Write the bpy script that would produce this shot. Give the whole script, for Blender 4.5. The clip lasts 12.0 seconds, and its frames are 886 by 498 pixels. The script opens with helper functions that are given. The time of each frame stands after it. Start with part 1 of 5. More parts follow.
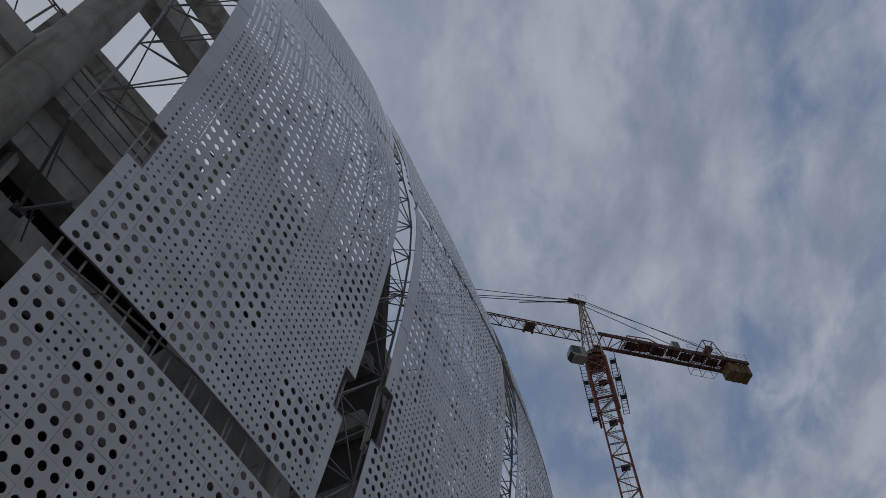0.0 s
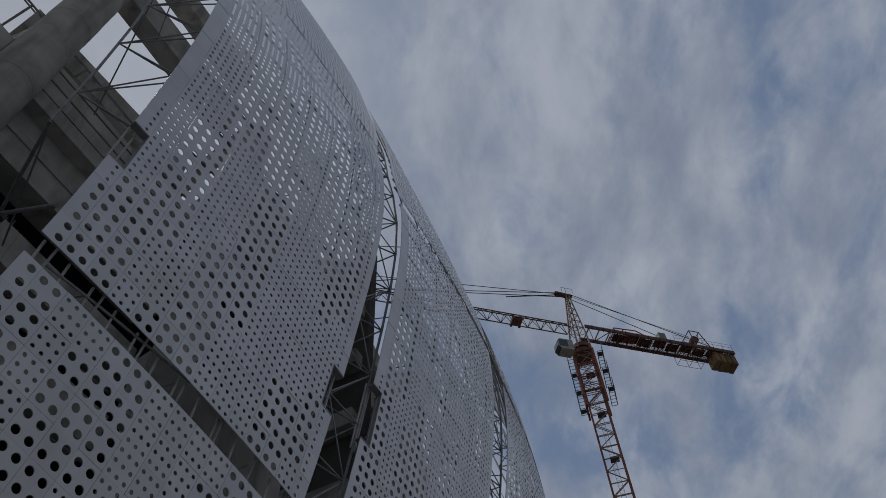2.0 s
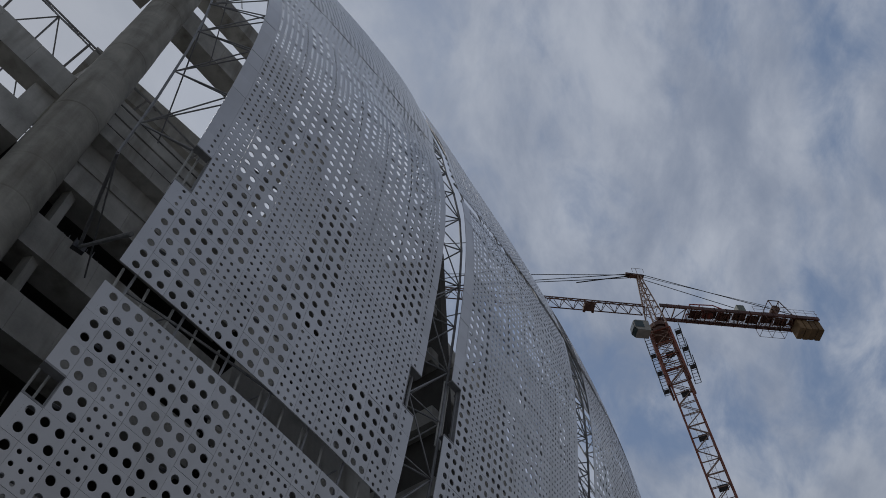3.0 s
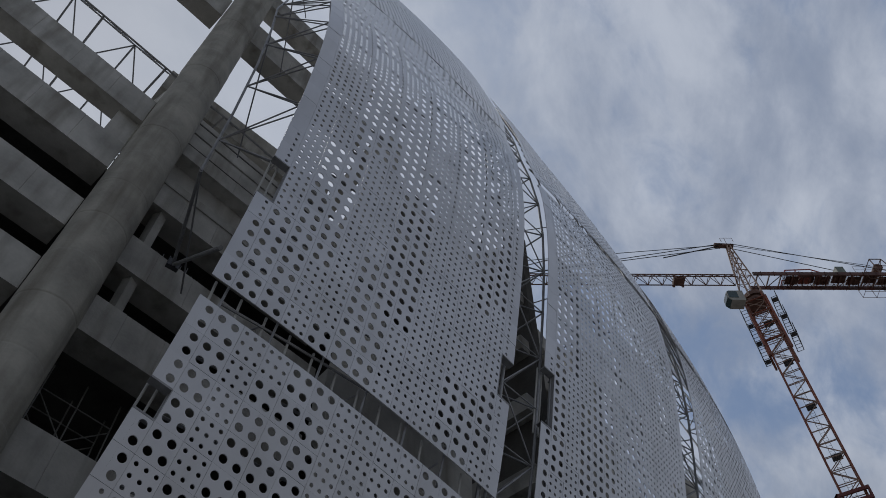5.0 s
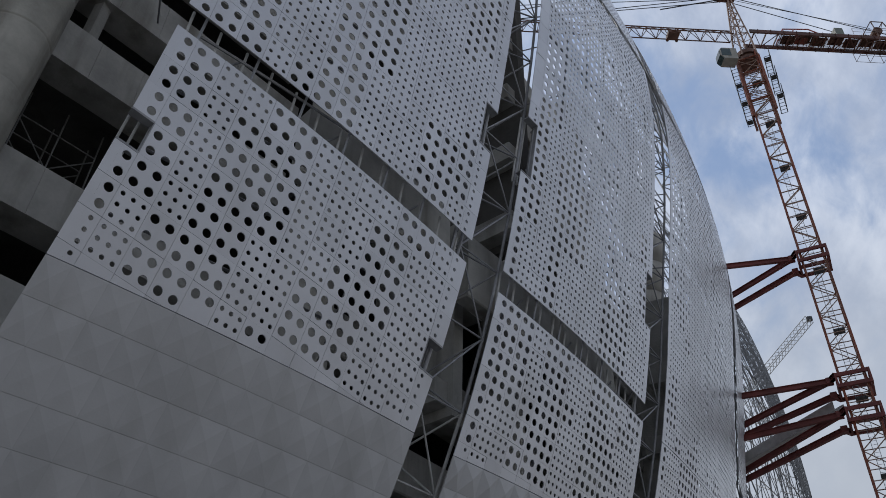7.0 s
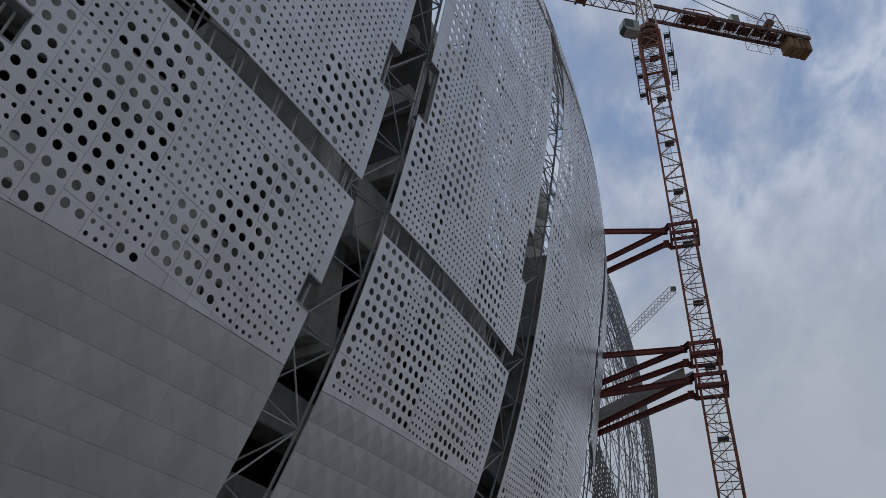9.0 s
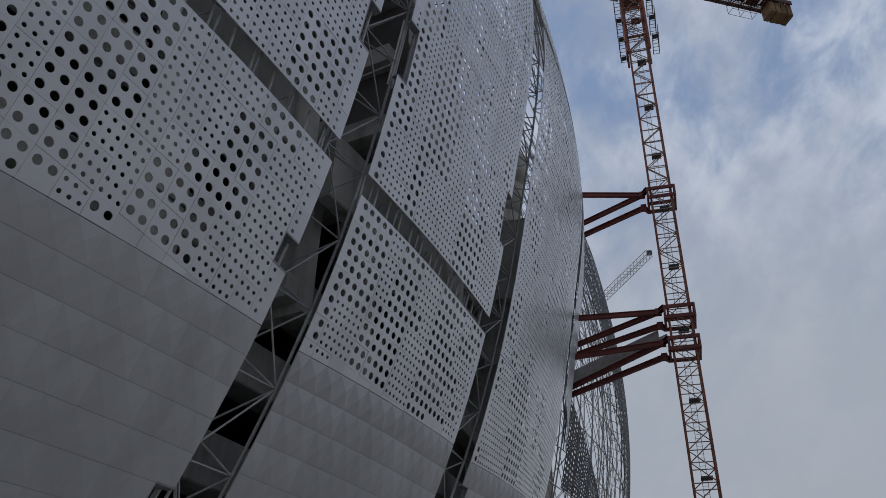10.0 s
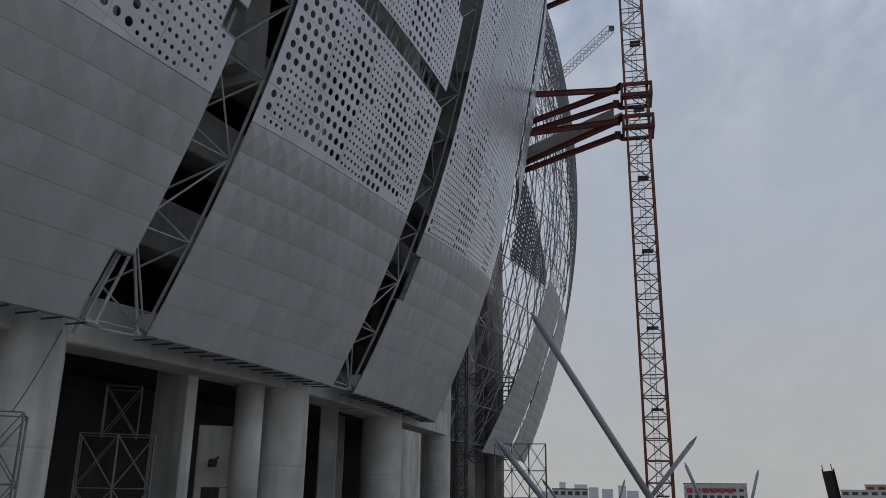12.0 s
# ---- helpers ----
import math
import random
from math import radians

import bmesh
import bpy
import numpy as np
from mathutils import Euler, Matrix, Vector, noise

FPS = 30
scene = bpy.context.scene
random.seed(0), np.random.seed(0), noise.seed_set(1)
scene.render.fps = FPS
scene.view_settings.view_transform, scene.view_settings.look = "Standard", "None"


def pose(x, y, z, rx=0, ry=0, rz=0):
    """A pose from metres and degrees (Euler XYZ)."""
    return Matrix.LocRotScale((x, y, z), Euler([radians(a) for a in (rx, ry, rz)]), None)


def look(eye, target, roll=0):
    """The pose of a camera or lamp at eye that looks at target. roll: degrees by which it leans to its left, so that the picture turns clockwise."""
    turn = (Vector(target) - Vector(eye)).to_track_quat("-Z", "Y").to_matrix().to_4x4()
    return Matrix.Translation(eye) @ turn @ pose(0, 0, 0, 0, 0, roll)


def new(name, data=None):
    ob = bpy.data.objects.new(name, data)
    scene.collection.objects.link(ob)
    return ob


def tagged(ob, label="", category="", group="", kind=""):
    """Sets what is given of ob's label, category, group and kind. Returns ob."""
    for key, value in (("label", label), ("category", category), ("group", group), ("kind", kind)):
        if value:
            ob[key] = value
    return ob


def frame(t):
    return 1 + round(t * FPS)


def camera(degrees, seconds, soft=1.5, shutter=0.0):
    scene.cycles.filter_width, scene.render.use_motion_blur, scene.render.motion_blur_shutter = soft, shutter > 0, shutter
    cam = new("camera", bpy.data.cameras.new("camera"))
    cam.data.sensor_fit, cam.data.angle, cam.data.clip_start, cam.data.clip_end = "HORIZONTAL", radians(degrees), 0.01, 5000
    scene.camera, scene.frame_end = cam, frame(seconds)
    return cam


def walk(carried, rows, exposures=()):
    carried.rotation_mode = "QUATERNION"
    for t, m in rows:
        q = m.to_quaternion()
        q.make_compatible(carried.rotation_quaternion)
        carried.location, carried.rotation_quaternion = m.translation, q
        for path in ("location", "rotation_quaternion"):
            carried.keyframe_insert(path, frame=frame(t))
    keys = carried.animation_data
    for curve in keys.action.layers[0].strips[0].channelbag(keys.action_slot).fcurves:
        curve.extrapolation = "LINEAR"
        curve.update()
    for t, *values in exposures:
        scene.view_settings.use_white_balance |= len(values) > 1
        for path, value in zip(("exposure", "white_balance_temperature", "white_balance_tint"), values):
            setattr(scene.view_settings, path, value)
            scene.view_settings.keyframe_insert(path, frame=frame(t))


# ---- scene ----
# ---- camera: a hand-held view that stands still and tilts down ----
cam = camera(56.73, 12.0, 0.9)
PATH = [
    (0.0, pose(0.0, 0.0, 1.6, 147.68, 1.06, 2.59)),
    (0.5, pose(0.0, 0.0, 1.6, 147.60, 1.64, -0.29)),
    (1.0, pose(0.0, 0.0, 1.6, 147.55, 1.96, -0.99)),
    (1.5, pose(0.0, 0.0, 1.6, 147.45, 2.19, 0.07)),
    (2.0, pose(0.0, 0.0, 1.6, 147.41, 2.48, 2.99)),
    (2.5, pose(0.0, 0.0, 1.6, 147.37, 2.19, 6.66)),
    (3.0, pose(0.0, 0.0, 1.6, 147.29, 1.54, 10.00)),
    (3.5, pose(0.0, 0.0, 1.6, 147.11, 1.03, 13.81)),
    (3.7, pose(0.0, 0.0, 1.6, 147.05, 0.74, 15.00)),
    (5.5, pose(0.0, 0.0, 1.6, 146.43, -0.80, 17.44)),
    (6.0, pose(0.0, 0.0, 1.6, 142.67, -1.30, 16.72)),
    (6.5, pose(0.0, 0.0, 1.6, 132.61, -1.38, 16.02)),
    (7.0, pose(0.0, 0.0, 1.6, 129.11, -1.42, 14.58)),
    (7.5, pose(0.0, 0.0, 1.6, 126.80, -1.29, 12.47)),
    (7.7, pose(0.0, 0.0, 1.6, 126.33, -1.33, 11.28)),
    (9.3, pose(0.0, 0.0, 1.6, 125.21, -1.27, 3.92)),
    (9.5, pose(0.0, 0.0, 1.6, 125.04, -1.16, 3.67)),
    (10.0, pose(0.0, 0.0, 1.6, 122.67, -1.04, 3.03)),
    (10.5, pose(0.0, 0.0, 1.6, 118.74, -0.92, 2.44)),
    (11.0, pose(0.0, 0.0, 1.6, 114.80, -0.88, 1.70)),
    (11.5, pose(0.0, 0.0, 1.6, 110.91, -0.77, 0.85)),
    (12.0, pose(0.0, 0.0, 1.6, 107.05, -0.80, -0.25)),
]
walk(cam, PATH, [(0.0, -0.3), (0.5, -0.38), (2.0, -0.37), (2.5, -0.28), (3.5, -0.13), (5.5, 0.1), (6.0, 0.22), (6.5, 0.44), (7.0, 0.63), (7.5, 0.66), (9.5, 0.29), (11.0, 0.35), (11.5, 0.37), (12.0, 0.41)])

# ---- world, sun ----
world = bpy.data.worlds.new("sky")
scene.world = world
world.use_nodes = True
wt = world.node_tree
wt.nodes.clear()


def wn(kind, **props):
    n = wt.nodes.new(kind)
    for key, value in props.items():
        setattr(n, key, value)
    return n


def wmath(op, a, b=None, c=None, clamp=False):
    n = wn("ShaderNodeMath", operation=op, use_clamp=clamp)
    for i, v in enumerate((a, b, c)):
        if v is None:
            continue
        if isinstance(v, (int, float)):
            n.inputs[i].default_value = v
        else:
            wt.links.new(v, n.inputs[i])
    return n.outputs[0]


def wmix(f, a, b):
    n = wn("ShaderNodeMix", data_type="RGBA")
    for i, v in ((0, f), (6, a), (7, b)):
        if isinstance(v, (int, float)):
            n.inputs[i].default_value = v
        elif isinstance(v, tuple):
            n.inputs[i].default_value = (*v, 1)
        else:
            wt.links.new(v, n.inputs[i])
    return n.outputs[2]


SUN_ELEV, SUN_ROT = radians(56), radians(-66)
sky = wn("ShaderNodeTexSky", sky_type="NISHITA", sun_disc=False, sun_elevation=SUN_ELEV, sun_rotation=SUN_ROT,
         air_density=1.0, dust_density=1.5, ozone_density=1.5)
coords = wn("ShaderNodeTexCoord")
sep = wn("ShaderNodeSeparateXYZ")
wt.links.new(coords.outputs["Generated"], sep.inputs[0])
up = wmath("MAXIMUM", sep.outputs[2], 0.0)
flat = wmath("ADD", up, 0.35)
px = wmath("DIVIDE", sep.outputs[0], flat)
py = wmath("DIVIDE", sep.outputs[1], flat)
comb = wn("ShaderNodeCombineXYZ")
wt.links.new(px, comb.inputs[0])
wt.links.new(py, comb.inputs[1])
mapn = wn("ShaderNodeMapping")
mapn.inputs["Rotation"].default_value = (0, 0, radians(-35))
mapn.inputs["Scale"].default_value = (2.6, 1.5, 1)
mapn.inputs["Location"].default_value = (2.9, 1.1, 0)
wt.links.new(comb.outputs[0], mapn.inputs[0])


def wnoise(scale, detail, rough, dist=0.0):
    n = wn("ShaderNodeTexNoise")
    n.inputs["Scale"].default_value, n.inputs["Detail"].default_value = scale, detail
    n.inputs["Roughness"].default_value, n.inputs["Distortion"].default_value = rough, dist
    wt.links.new(mapn.outputs[0], n.inputs["Vector"])
    return n.outputs[0]


big = wnoise(1.9, 5, 0.55, 0.4)
fine = wnoise(6.5, 9, 0.6, 0.35)
dens = wmath("ADD", wmath("MULTIPLY", big, 0.52), wmath("MULTIPLY", fine, 0.48))
ramp = wn("ShaderNodeMapRange", interpolation_type="SMOOTHSTEP")
wt.links.new(dens, ramp.inputs[0])
ramp.inputs[1].default_value, ramp.inputs[2].default_value = 0.34, 0.57
cover = ramp.outputs[0]
blue = wmix(0.8, sky.outputs[0], (1.65, 2.32, 3.65))
shade = wn("ShaderNodeMapRange", interpolation_type="SMOOTHSTEP")
wt.links.new(wnoise(3.4, 8, 0.6, 0.2), shade.inputs[0])
shade.inputs[1].default_value, shade.inputs[2].default_value = 0.3, 0.7
grey = wmix(shade.outputs[0], (2.45, 2.88, 3.8), (4.55, 4.95, 5.75))
cloudy = wmix(wmath("MULTIPLY", cover, 0.93), blue, grey)
haze = wn("ShaderNodeMapRange", interpolation_type="SMOOTHSTEP")
wt.links.new(sep.outputs[2], haze.inputs[0])
haze.inputs[1].default_value, haze.inputs[2].default_value = 0.7, 0.34
low = wn("ShaderNodeMapRange", interpolation_type="SMOOTHSTEP")
wt.links.new(sep.outputs[2], low.inputs[0])
low.inputs[1].default_value, low.inputs[2].default_value = 0.34, 0.0
hazy = wmix(wmath("MULTIPLY", haze.outputs[0], 0.92), cloudy, wmix(low.outputs[0], (2.9, 3.2, 3.68), (3.15, 3.15, 3.1)))
# bright veil of cloud round the hidden sun
toward = wn("ShaderNodeVectorMath", operation="DOT_PRODUCT")
wt.links.new(coords.outputs["Generated"], toward.inputs[0])
toward.inputs[1].default_value = (math.cos(SUN_ELEV) * math.sin(SUN_ROT), math.cos(SUN_ELEV) * math.cos(SUN_ROT), math.sin(SUN_ELEV))
veil = wn("ShaderNodeMapRange", interpolation_type="SMOOTHSTEP")
wt.links.new(toward.outputs["Value"], veil.inputs[0])
veil.inputs[1].default_value, veil.inputs[2].default_value = 0.80, 0.98
hazy = wmix(wmath("MULTIPLY", veil.outputs[0], 0.62), hazy, (5.2, 5.55, 6.2))
# the unseen sky behind is dimmed, added to darken the facade's left against its right
ahead = wn("ShaderNodeVectorMath", operation="DOT_PRODUCT")
wt.links.new(coords.outputs["Generated"], ahead.inputs[0])
ahead.inputs[1].default_value = (0.5, 0.86, 0.0)
thick = wn("ShaderNodeMapRange", interpolation_type="SMOOTHSTEP")
wt.links.new(ahead.outputs["Value"], thick.inputs[0])
thick.inputs[1].default_value, thick.inputs[2].default_value = -0.75, 0.3
thick.inputs[3].default_value, thick.inputs[4].default_value = 0.58, 1.0
bg = wn("ShaderNodeBackground")
wt.links.new(wmath("MULTIPLY", thick.outputs[0], 0.1), bg.inputs[1])
wt.links.new(hazy, bg.inputs[0])
wout = wn("ShaderNodeOutputWorld")
wt.links.new(bg.outputs[0], wout.inputs[0])

sun_data = bpy.data.lights.new("sun", "SUN")
sun_data.energy, sun_data.angle, sun_data.color = 0.7, radians(20), (1.0, 0.97, 0.93)
sun = new("sun", sun_data)
sun.matrix_world = look((0, 0, 120), (0 + math.sin(SUN_ROT) * -60, math.cos(SUN_ROT) * -60, 120 - 60 * math.tan(SUN_ELEV)))

# ---- materials ----


def material(name, base, rough=0.6, metal=0.0, vary=0.12, scale=1.5, grain=18.0, bump=0.15, bump_scale=30.0, stain=None, stain_amount=0.0,
             streak=False, per_object=0.0, per_island=0.0, spec=0.5):
    m = bpy.data.materials.new(name)
    m.use_nodes = True
    t = m.node_tree
    bsdf = t.nodes["Principled BSDF"]
    bsdf.inputs["Roughness"].default_value, bsdf.inputs["Metallic"].default_value = rough, metal
    bsdf.inputs["Specular IOR Level"].default_value = spec
    geo = t.nodes.new("ShaderNodeNewGeometry")

    def noise_node(sc, detail, stretch=None):
        n = t.nodes.new("ShaderNodeTexNoise")
        n.inputs["Scale"].default_value, n.inputs["Detail"].default_value = sc, detail
        if stretch:
            mp = t.nodes.new("ShaderNodeMapping")
            mp.inputs["Scale"].default_value = stretch
            t.links.new(geo.outputs["Position"], mp.inputs[0])
            t.links.new(mp.outputs[0], n.inputs["Vector"])
        else:
            t.links.new(geo.outputs["Position"], n.inputs["Vector"])
        return n.outputs[0]

    def mix(f, a, b, blend="MIX"):
        n = t.nodes.new("ShaderNodeMix")
        n.data_type, n.blend_type = "RGBA", blend
        for i, v in ((0, f), (6, a), (7, b)):
            if isinstance(v, (int, float)):
                n.inputs[i].default_value = v
            elif isinstance(v, tuple):
                n.inputs[i].default_value = (*v, 1)
            else:
                t.links.new(v, n.inputs[i])
        return n.outputs[2]

    def ramped(v, lo, hi):
        n = t.nodes.new("ShaderNodeMapRange")
        t.links.new(v, n.inputs[0])
        n.inputs[1].default_value, n.inputs[2].default_value = lo, hi
        return n.outputs[0]

    dark = tuple(c * (1 - vary * 1.6) for c in base)
    light = tuple(min(1, c * (1 + vary)) for c in base)
    col = mix(ramped(noise_node(scale, 4), 0.3, 0.7), dark, light)
    col = mix(mix(0.5, (0, 0, 0), (vary, vary, vary)), col, mix(ramped(noise_node(grain, 3), 0.35, 0.65), dark, light))
    if stain:
        s = noise_node(1.0, 5, (0.9, 0.9, 0.12) if streak else (0.5, 0.5, 0.5))
        n = t.nodes.new("ShaderNodeMath")
        n.operation = "MULTIPLY"
        t.links.new(ramped(s, 0.5, 0.72), n.inputs[0])
        n.inputs[1].default_value = stain_amount
        col = mix(n.outputs[0], col, stain)
    rnd = None
    if per_object:
        rnd = t.nodes.new("ShaderNodeObjectInfo").outputs["Random"]
    if per_island:
        rnd = geo.outputs["Random Per Island"]
    if rnd:
        k = per_object or per_island
        v = t.nodes.new("ShaderNodeMapRange")
        t.links.new(rnd, v.inputs[0])
        v.inputs[3].default_value, v.inputs[4].default_value = 1 - k, 1 + k * 0.6
        cc = t.nodes.new("ShaderNodeCombineColor")
        for i in range(3):
            t.links.new(v.outputs[0], cc.inputs[i])
        col = mix(1.0, col, cc.outputs[0], "MULTIPLY")
    t.links.new(col, bsdf.inputs["Base Color"])
    if bump:
        b = t.nodes.new("ShaderNodeBump")
        b.inputs["Strength"].default_value, b.inputs["Distance"].default_value = bump, 0.03
        t.links.new(noise_node(bump_scale, 4), b.inputs["Height"])
        t.links.new(b.outputs[0], bsdf.inputs["Normal"])
    return m


M_PERF = material("perforated_sheet", (0.60, 0.605, 0.645), 0.28, 0.2, 0.05, 0.5, 9, 0.03, 6, (0.36, 0.35, 0.34), 0.25, True, per_object=0.07)
M_PERF_UP = material("perforated_sheet_high", (0.60, 0.605, 0.645), 0.28, 0.2, 0.05, 0.5, 9, 0.03, 6, (0.36, 0.35, 0.34), 0.25, True)
M_TILE = material("fibre_cement_tile", (0.492, 0.485, 0.486), 0.62, 0.0, 0.06, 0.6, 12, 0.08, 14, (0.34, 0.33, 0.315), 0.35, True, per_object=0.06)
M_CONC = material("raw_concrete", (0.48, 0.473, 0.448), 0.85, 0.0, 0.2, 0.5, 7, 0.4, 9, (0.18, 0.165, 0.135), 0.75, True)
M_CONC_COL = material("column_concrete", (0.43, 0.415, 0.37), 0.8, 0.0, 0.22, 0.55, 6, 0.4, 8, (0.17, 0.155, 0.125), 0.85, True)
M_WHITEWASH = material("rendered_concrete", (0.66, 0.645, 0.60), 0.85, 0.0, 0.12, 0.7, 6, 0.25, 8, (0.24, 0.225, 0.2), 0.55, True)
# base colour darkened for the shade inside the stands; the streaks are stains
M_SLAB = material("shade_dark_concrete", (0.12, 0.116, 0.108), 0.9, 0.0, 0.25, 0.4, 5, 0.3, 6, (0.07, 0.064, 0.056), 0.7, True)
M_STEEL = material("galvanised_tube", (0.30, 0.305, 0.32), 0.5, 0.2, 0.15, 3.0, 30, 0.1, 25)
M_STEEL_LT = material("pale_painted_tube", (0.48, 0.48, 0.47), 0.5, 0.0, 0.12, 2.0, 25, 0.08, 20)
M_STEEL_DK = material("dark_frame_steel", (0.085, 0.088, 0.095), 0.55, 0.4, 0.2, 2.0, 20, 0.1, 20)
M_CRANE = material("crane_red_paint", (0.31, 0.085, 0.045), 0.55, 0.0, 0.25, 1.2, 12, 0.15, 20, (0.13, 0.075, 0.05), 0.7, True)
M_CRANE_PALE = material("faded_crane_paint", (0.42, 0.285, 0.225), 0.6, 0.0, 0.25, 1.2, 12, 0.15, 20, (0.16, 0.09, 0.06), 0.6)
M_CRANE_GIRDER = material("dark_red_girder_paint", (0.13, 0.045, 0.032), 0.6, 0.0, 0.3, 0.8, 12, 0.15, 20, (0.07, 0.05, 0.04), 0.7)
M_CRANE_DK = material("weathered_crane_steel", (0.17, 0.085, 0.06), 0.65, 0.1, 0.3, 1.5, 12, 0.15, 20)
M_TIE = material("red_oxide_beam", (0.21, 0.048, 0.042), 0.6, 0.0, 0.25, 1.0, 12, 0.15, 20, (0.08, 0.035, 0.03), 0.6)
M_CABLE = material("steel_cable", (0.05, 0.05, 0.052), 0.6, 0.4, 0.1, 3, 20, 0)
M_CAB = material("cab_panel", (0.40, 0.38, 0.33), 0.5, 0.0, 0.15, 2, 20, 0.05, 20)
M_WEIGHT = material("counterweight_concrete", (0.24, 0.15, 0.075), 0.85, 0.0, 0.25, 0.8, 8, 0.3, 12, (0.10, 0.07, 0.05), 0.7, True, per_object=0.3)
M_STRUT = material("grey_painted_prop", (0.40, 0.405, 0.44), 0.45, 0.0, 0.08, 1.0, 15, 0.05, 15)
M_SCAF = material("scaffold_tube", (0.24, 0.24, 0.235), 0.5, 0.3, 0.2, 4, 30, 0.05, 20)
M_GROUND = material("site_ground", (0.26, 0.242, 0.215), 0.95, 0.0, 0.12, 0.05, 2, 0.4, 3, (0.26, 0.25, 0.235), 0.5)
# near-black base stands in for the far sheets being seen against the light
M_BACK = material("backlit_dark_sheet", (0.075, 0.077, 0.083), 0.75, 0.0, 0.15, 0.5, 9, 0.05, 6)
# distance haze is painted into these two pale bluish colours
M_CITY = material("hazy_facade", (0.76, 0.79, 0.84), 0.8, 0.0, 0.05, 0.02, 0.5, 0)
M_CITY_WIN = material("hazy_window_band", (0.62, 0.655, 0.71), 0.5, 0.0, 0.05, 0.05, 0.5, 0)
M_BRIGHT = material("white_render", (0.62, 0.61, 0.6), 0.8, 0.0, 0.06, 0.05, 1, 0)
M_RED = material("red_cladding", (0.42, 0.07, 0.09), 0.6, 0.0, 0.1, 0.1, 1, 0)
M_ORANGE = material("ochre_render", (0.55, 0.40, 0.24), 0.8, 0.0, 0.08, 0.05, 1, 0)
M_WINDOW = material("dark_window", (0.07, 0.075, 0.085), 0.25, 0.0, 0.2, 0.2, 2, 0)
M_BLACK = material("black_steel_plate", (0.05, 0.047, 0.047), 0.6, 0.2, 0.25, 1, 10, 0.1, 15)

for coated in (M_PERF, M_PERF_UP):
    shell = coated.node_tree.nodes["Principled BSDF"]
    shell.inputs["Coat Weight"].default_value, shell.inputs["Coat Roughness"].default_value = 0.6, 0.4

M_GLASS = bpy.data.materials.new("tinted_glass")
M_GLASS.use_nodes = True
_g = M_GLASS.node_tree.nodes["Principled BSDF"]
_g.inputs["Base Color"].default_value = (0.05, 0.085, 0.08, 1)
_g.inputs["Roughness"].default_value, _g.inputs["Transmission Weight"].default_value = 0.05, 0.25

# ---- mesh helpers ----


def mesh_of(name, verts, faces, mat, smooth=False):
    me = bpy.data.meshes.new(name)
    me.from_pydata([tuple(v) for v in verts], [], faces)
    me.materials.append(mat)
    if smooth:
        me.polygons.foreach_set("use_smooth", [True] * len(me.polygons))
    me.update()
    return me


def part(name, verts, faces, mat, parent=None, label="", smooth=False):
    ob = new(name, mesh_of(name, verts, faces, mat, smooth))
    if parent:
        ob.parent = parent
        ob.matrix_parent_inverse = parent.matrix_basis.inverted()
    if label:
        ob["label"] = label
    return ob


def weld(verts, faces):
    """Joins corners that lie in one place, so that a sheet is one piece."""
    seen, out, new_index = {}, [], []
    for v in verts:
        key = (round(v[0], 4), round(v[1], 4), round(v[2], 4))
        if key not in seen:
            seen[key] = len(out)
            out.append(v)
        new_index.append(seen[key])
    kept = []
    for f in faces:
        g = []
        for k in f:
            if new_index[k] not in g:
                g.append(new_index[k])
        if len(g) > 2:
            kept.append(tuple(g))
    return out, kept


def thing(name, at, label, category, group="", kind=""):
    ob = new(name)
    ob.empty_display_size = 0.3
    ob.location = at
    return tagged(ob, label, category, group, kind)


def frame_of(d):
    d = Vector(d).normalized()
    u = d.cross(Vector((0, 0, 1)))
    if u.length < 1e-3:
        u = Vector((1, 0, 0))
    u.normalize()
    return d, u, d.cross(u)


def add_tube(V, F, p, q, r, n=6, r2=None):
    p, q = Vector(p), Vector(q)
    if (q - p).length < 1e-6:
        return
    _, u, w = frame_of(q - p)
    b = len(V)
    r2 = r if r2 is None else r2
    for base, rad in ((p, r), (q, r2)):
        for k in range(n):
            a = 2 * math.pi * k / n
            V.append(base + u * (rad * math.cos(a)) + w * (rad * math.sin(a)))
    for k in range(n):
        F.append((b + k, b + (k + 1) % n, b + n + (k + 1) % n, b + n + k))
    F.append(tuple(b + k for k in reversed(range(n))))
    F.append(tuple(b + n + k for k in range(n)))


def tubes(segs, n=6):
    V, F = [], []
    for p, q, r in segs:
        add_tube(V, F, p, q, r, n)
    return V, F


def add_box(V, F, m, sx, sy, sz, bev=0.0):
    """A box of that size about the pose m, with chamfered upright edges where bev is given."""
    b = len(V)
    x, y, z = sx / 2, sy / 2, sz / 2
    if bev:
        ring = [(x - bev, -y), (x, -y + bev), (x, y - bev), (x - bev, y), (-x + bev, y), (-x, y - bev), (-x, -y + bev), (-x + bev, -y)]
    else:
        ring = [(x, -y), (x, y), (-x, y), (-x, -y)]
    n = len(ring)
    for h in (-z, z):
        for a, c in ring:
            V.append(m @ Vector((a, c, h)))
    for k in range(n):
        F.append((b + k, b + (k + 1) % n, b + n + (k + 1) % n, b + n + k))
    F.append(tuple(b + k for k in reversed(range(n))))
    F.append(tuple(b + n + k for k in range(n)))


def box_part(name, m, sx, sy, sz, mat, parent=None, label="", bev=0.0):
    V, F = [], []
    add_box(V, F, m, sx, sy, sz, bev)
    return part(name, V, F, mat, parent, label)


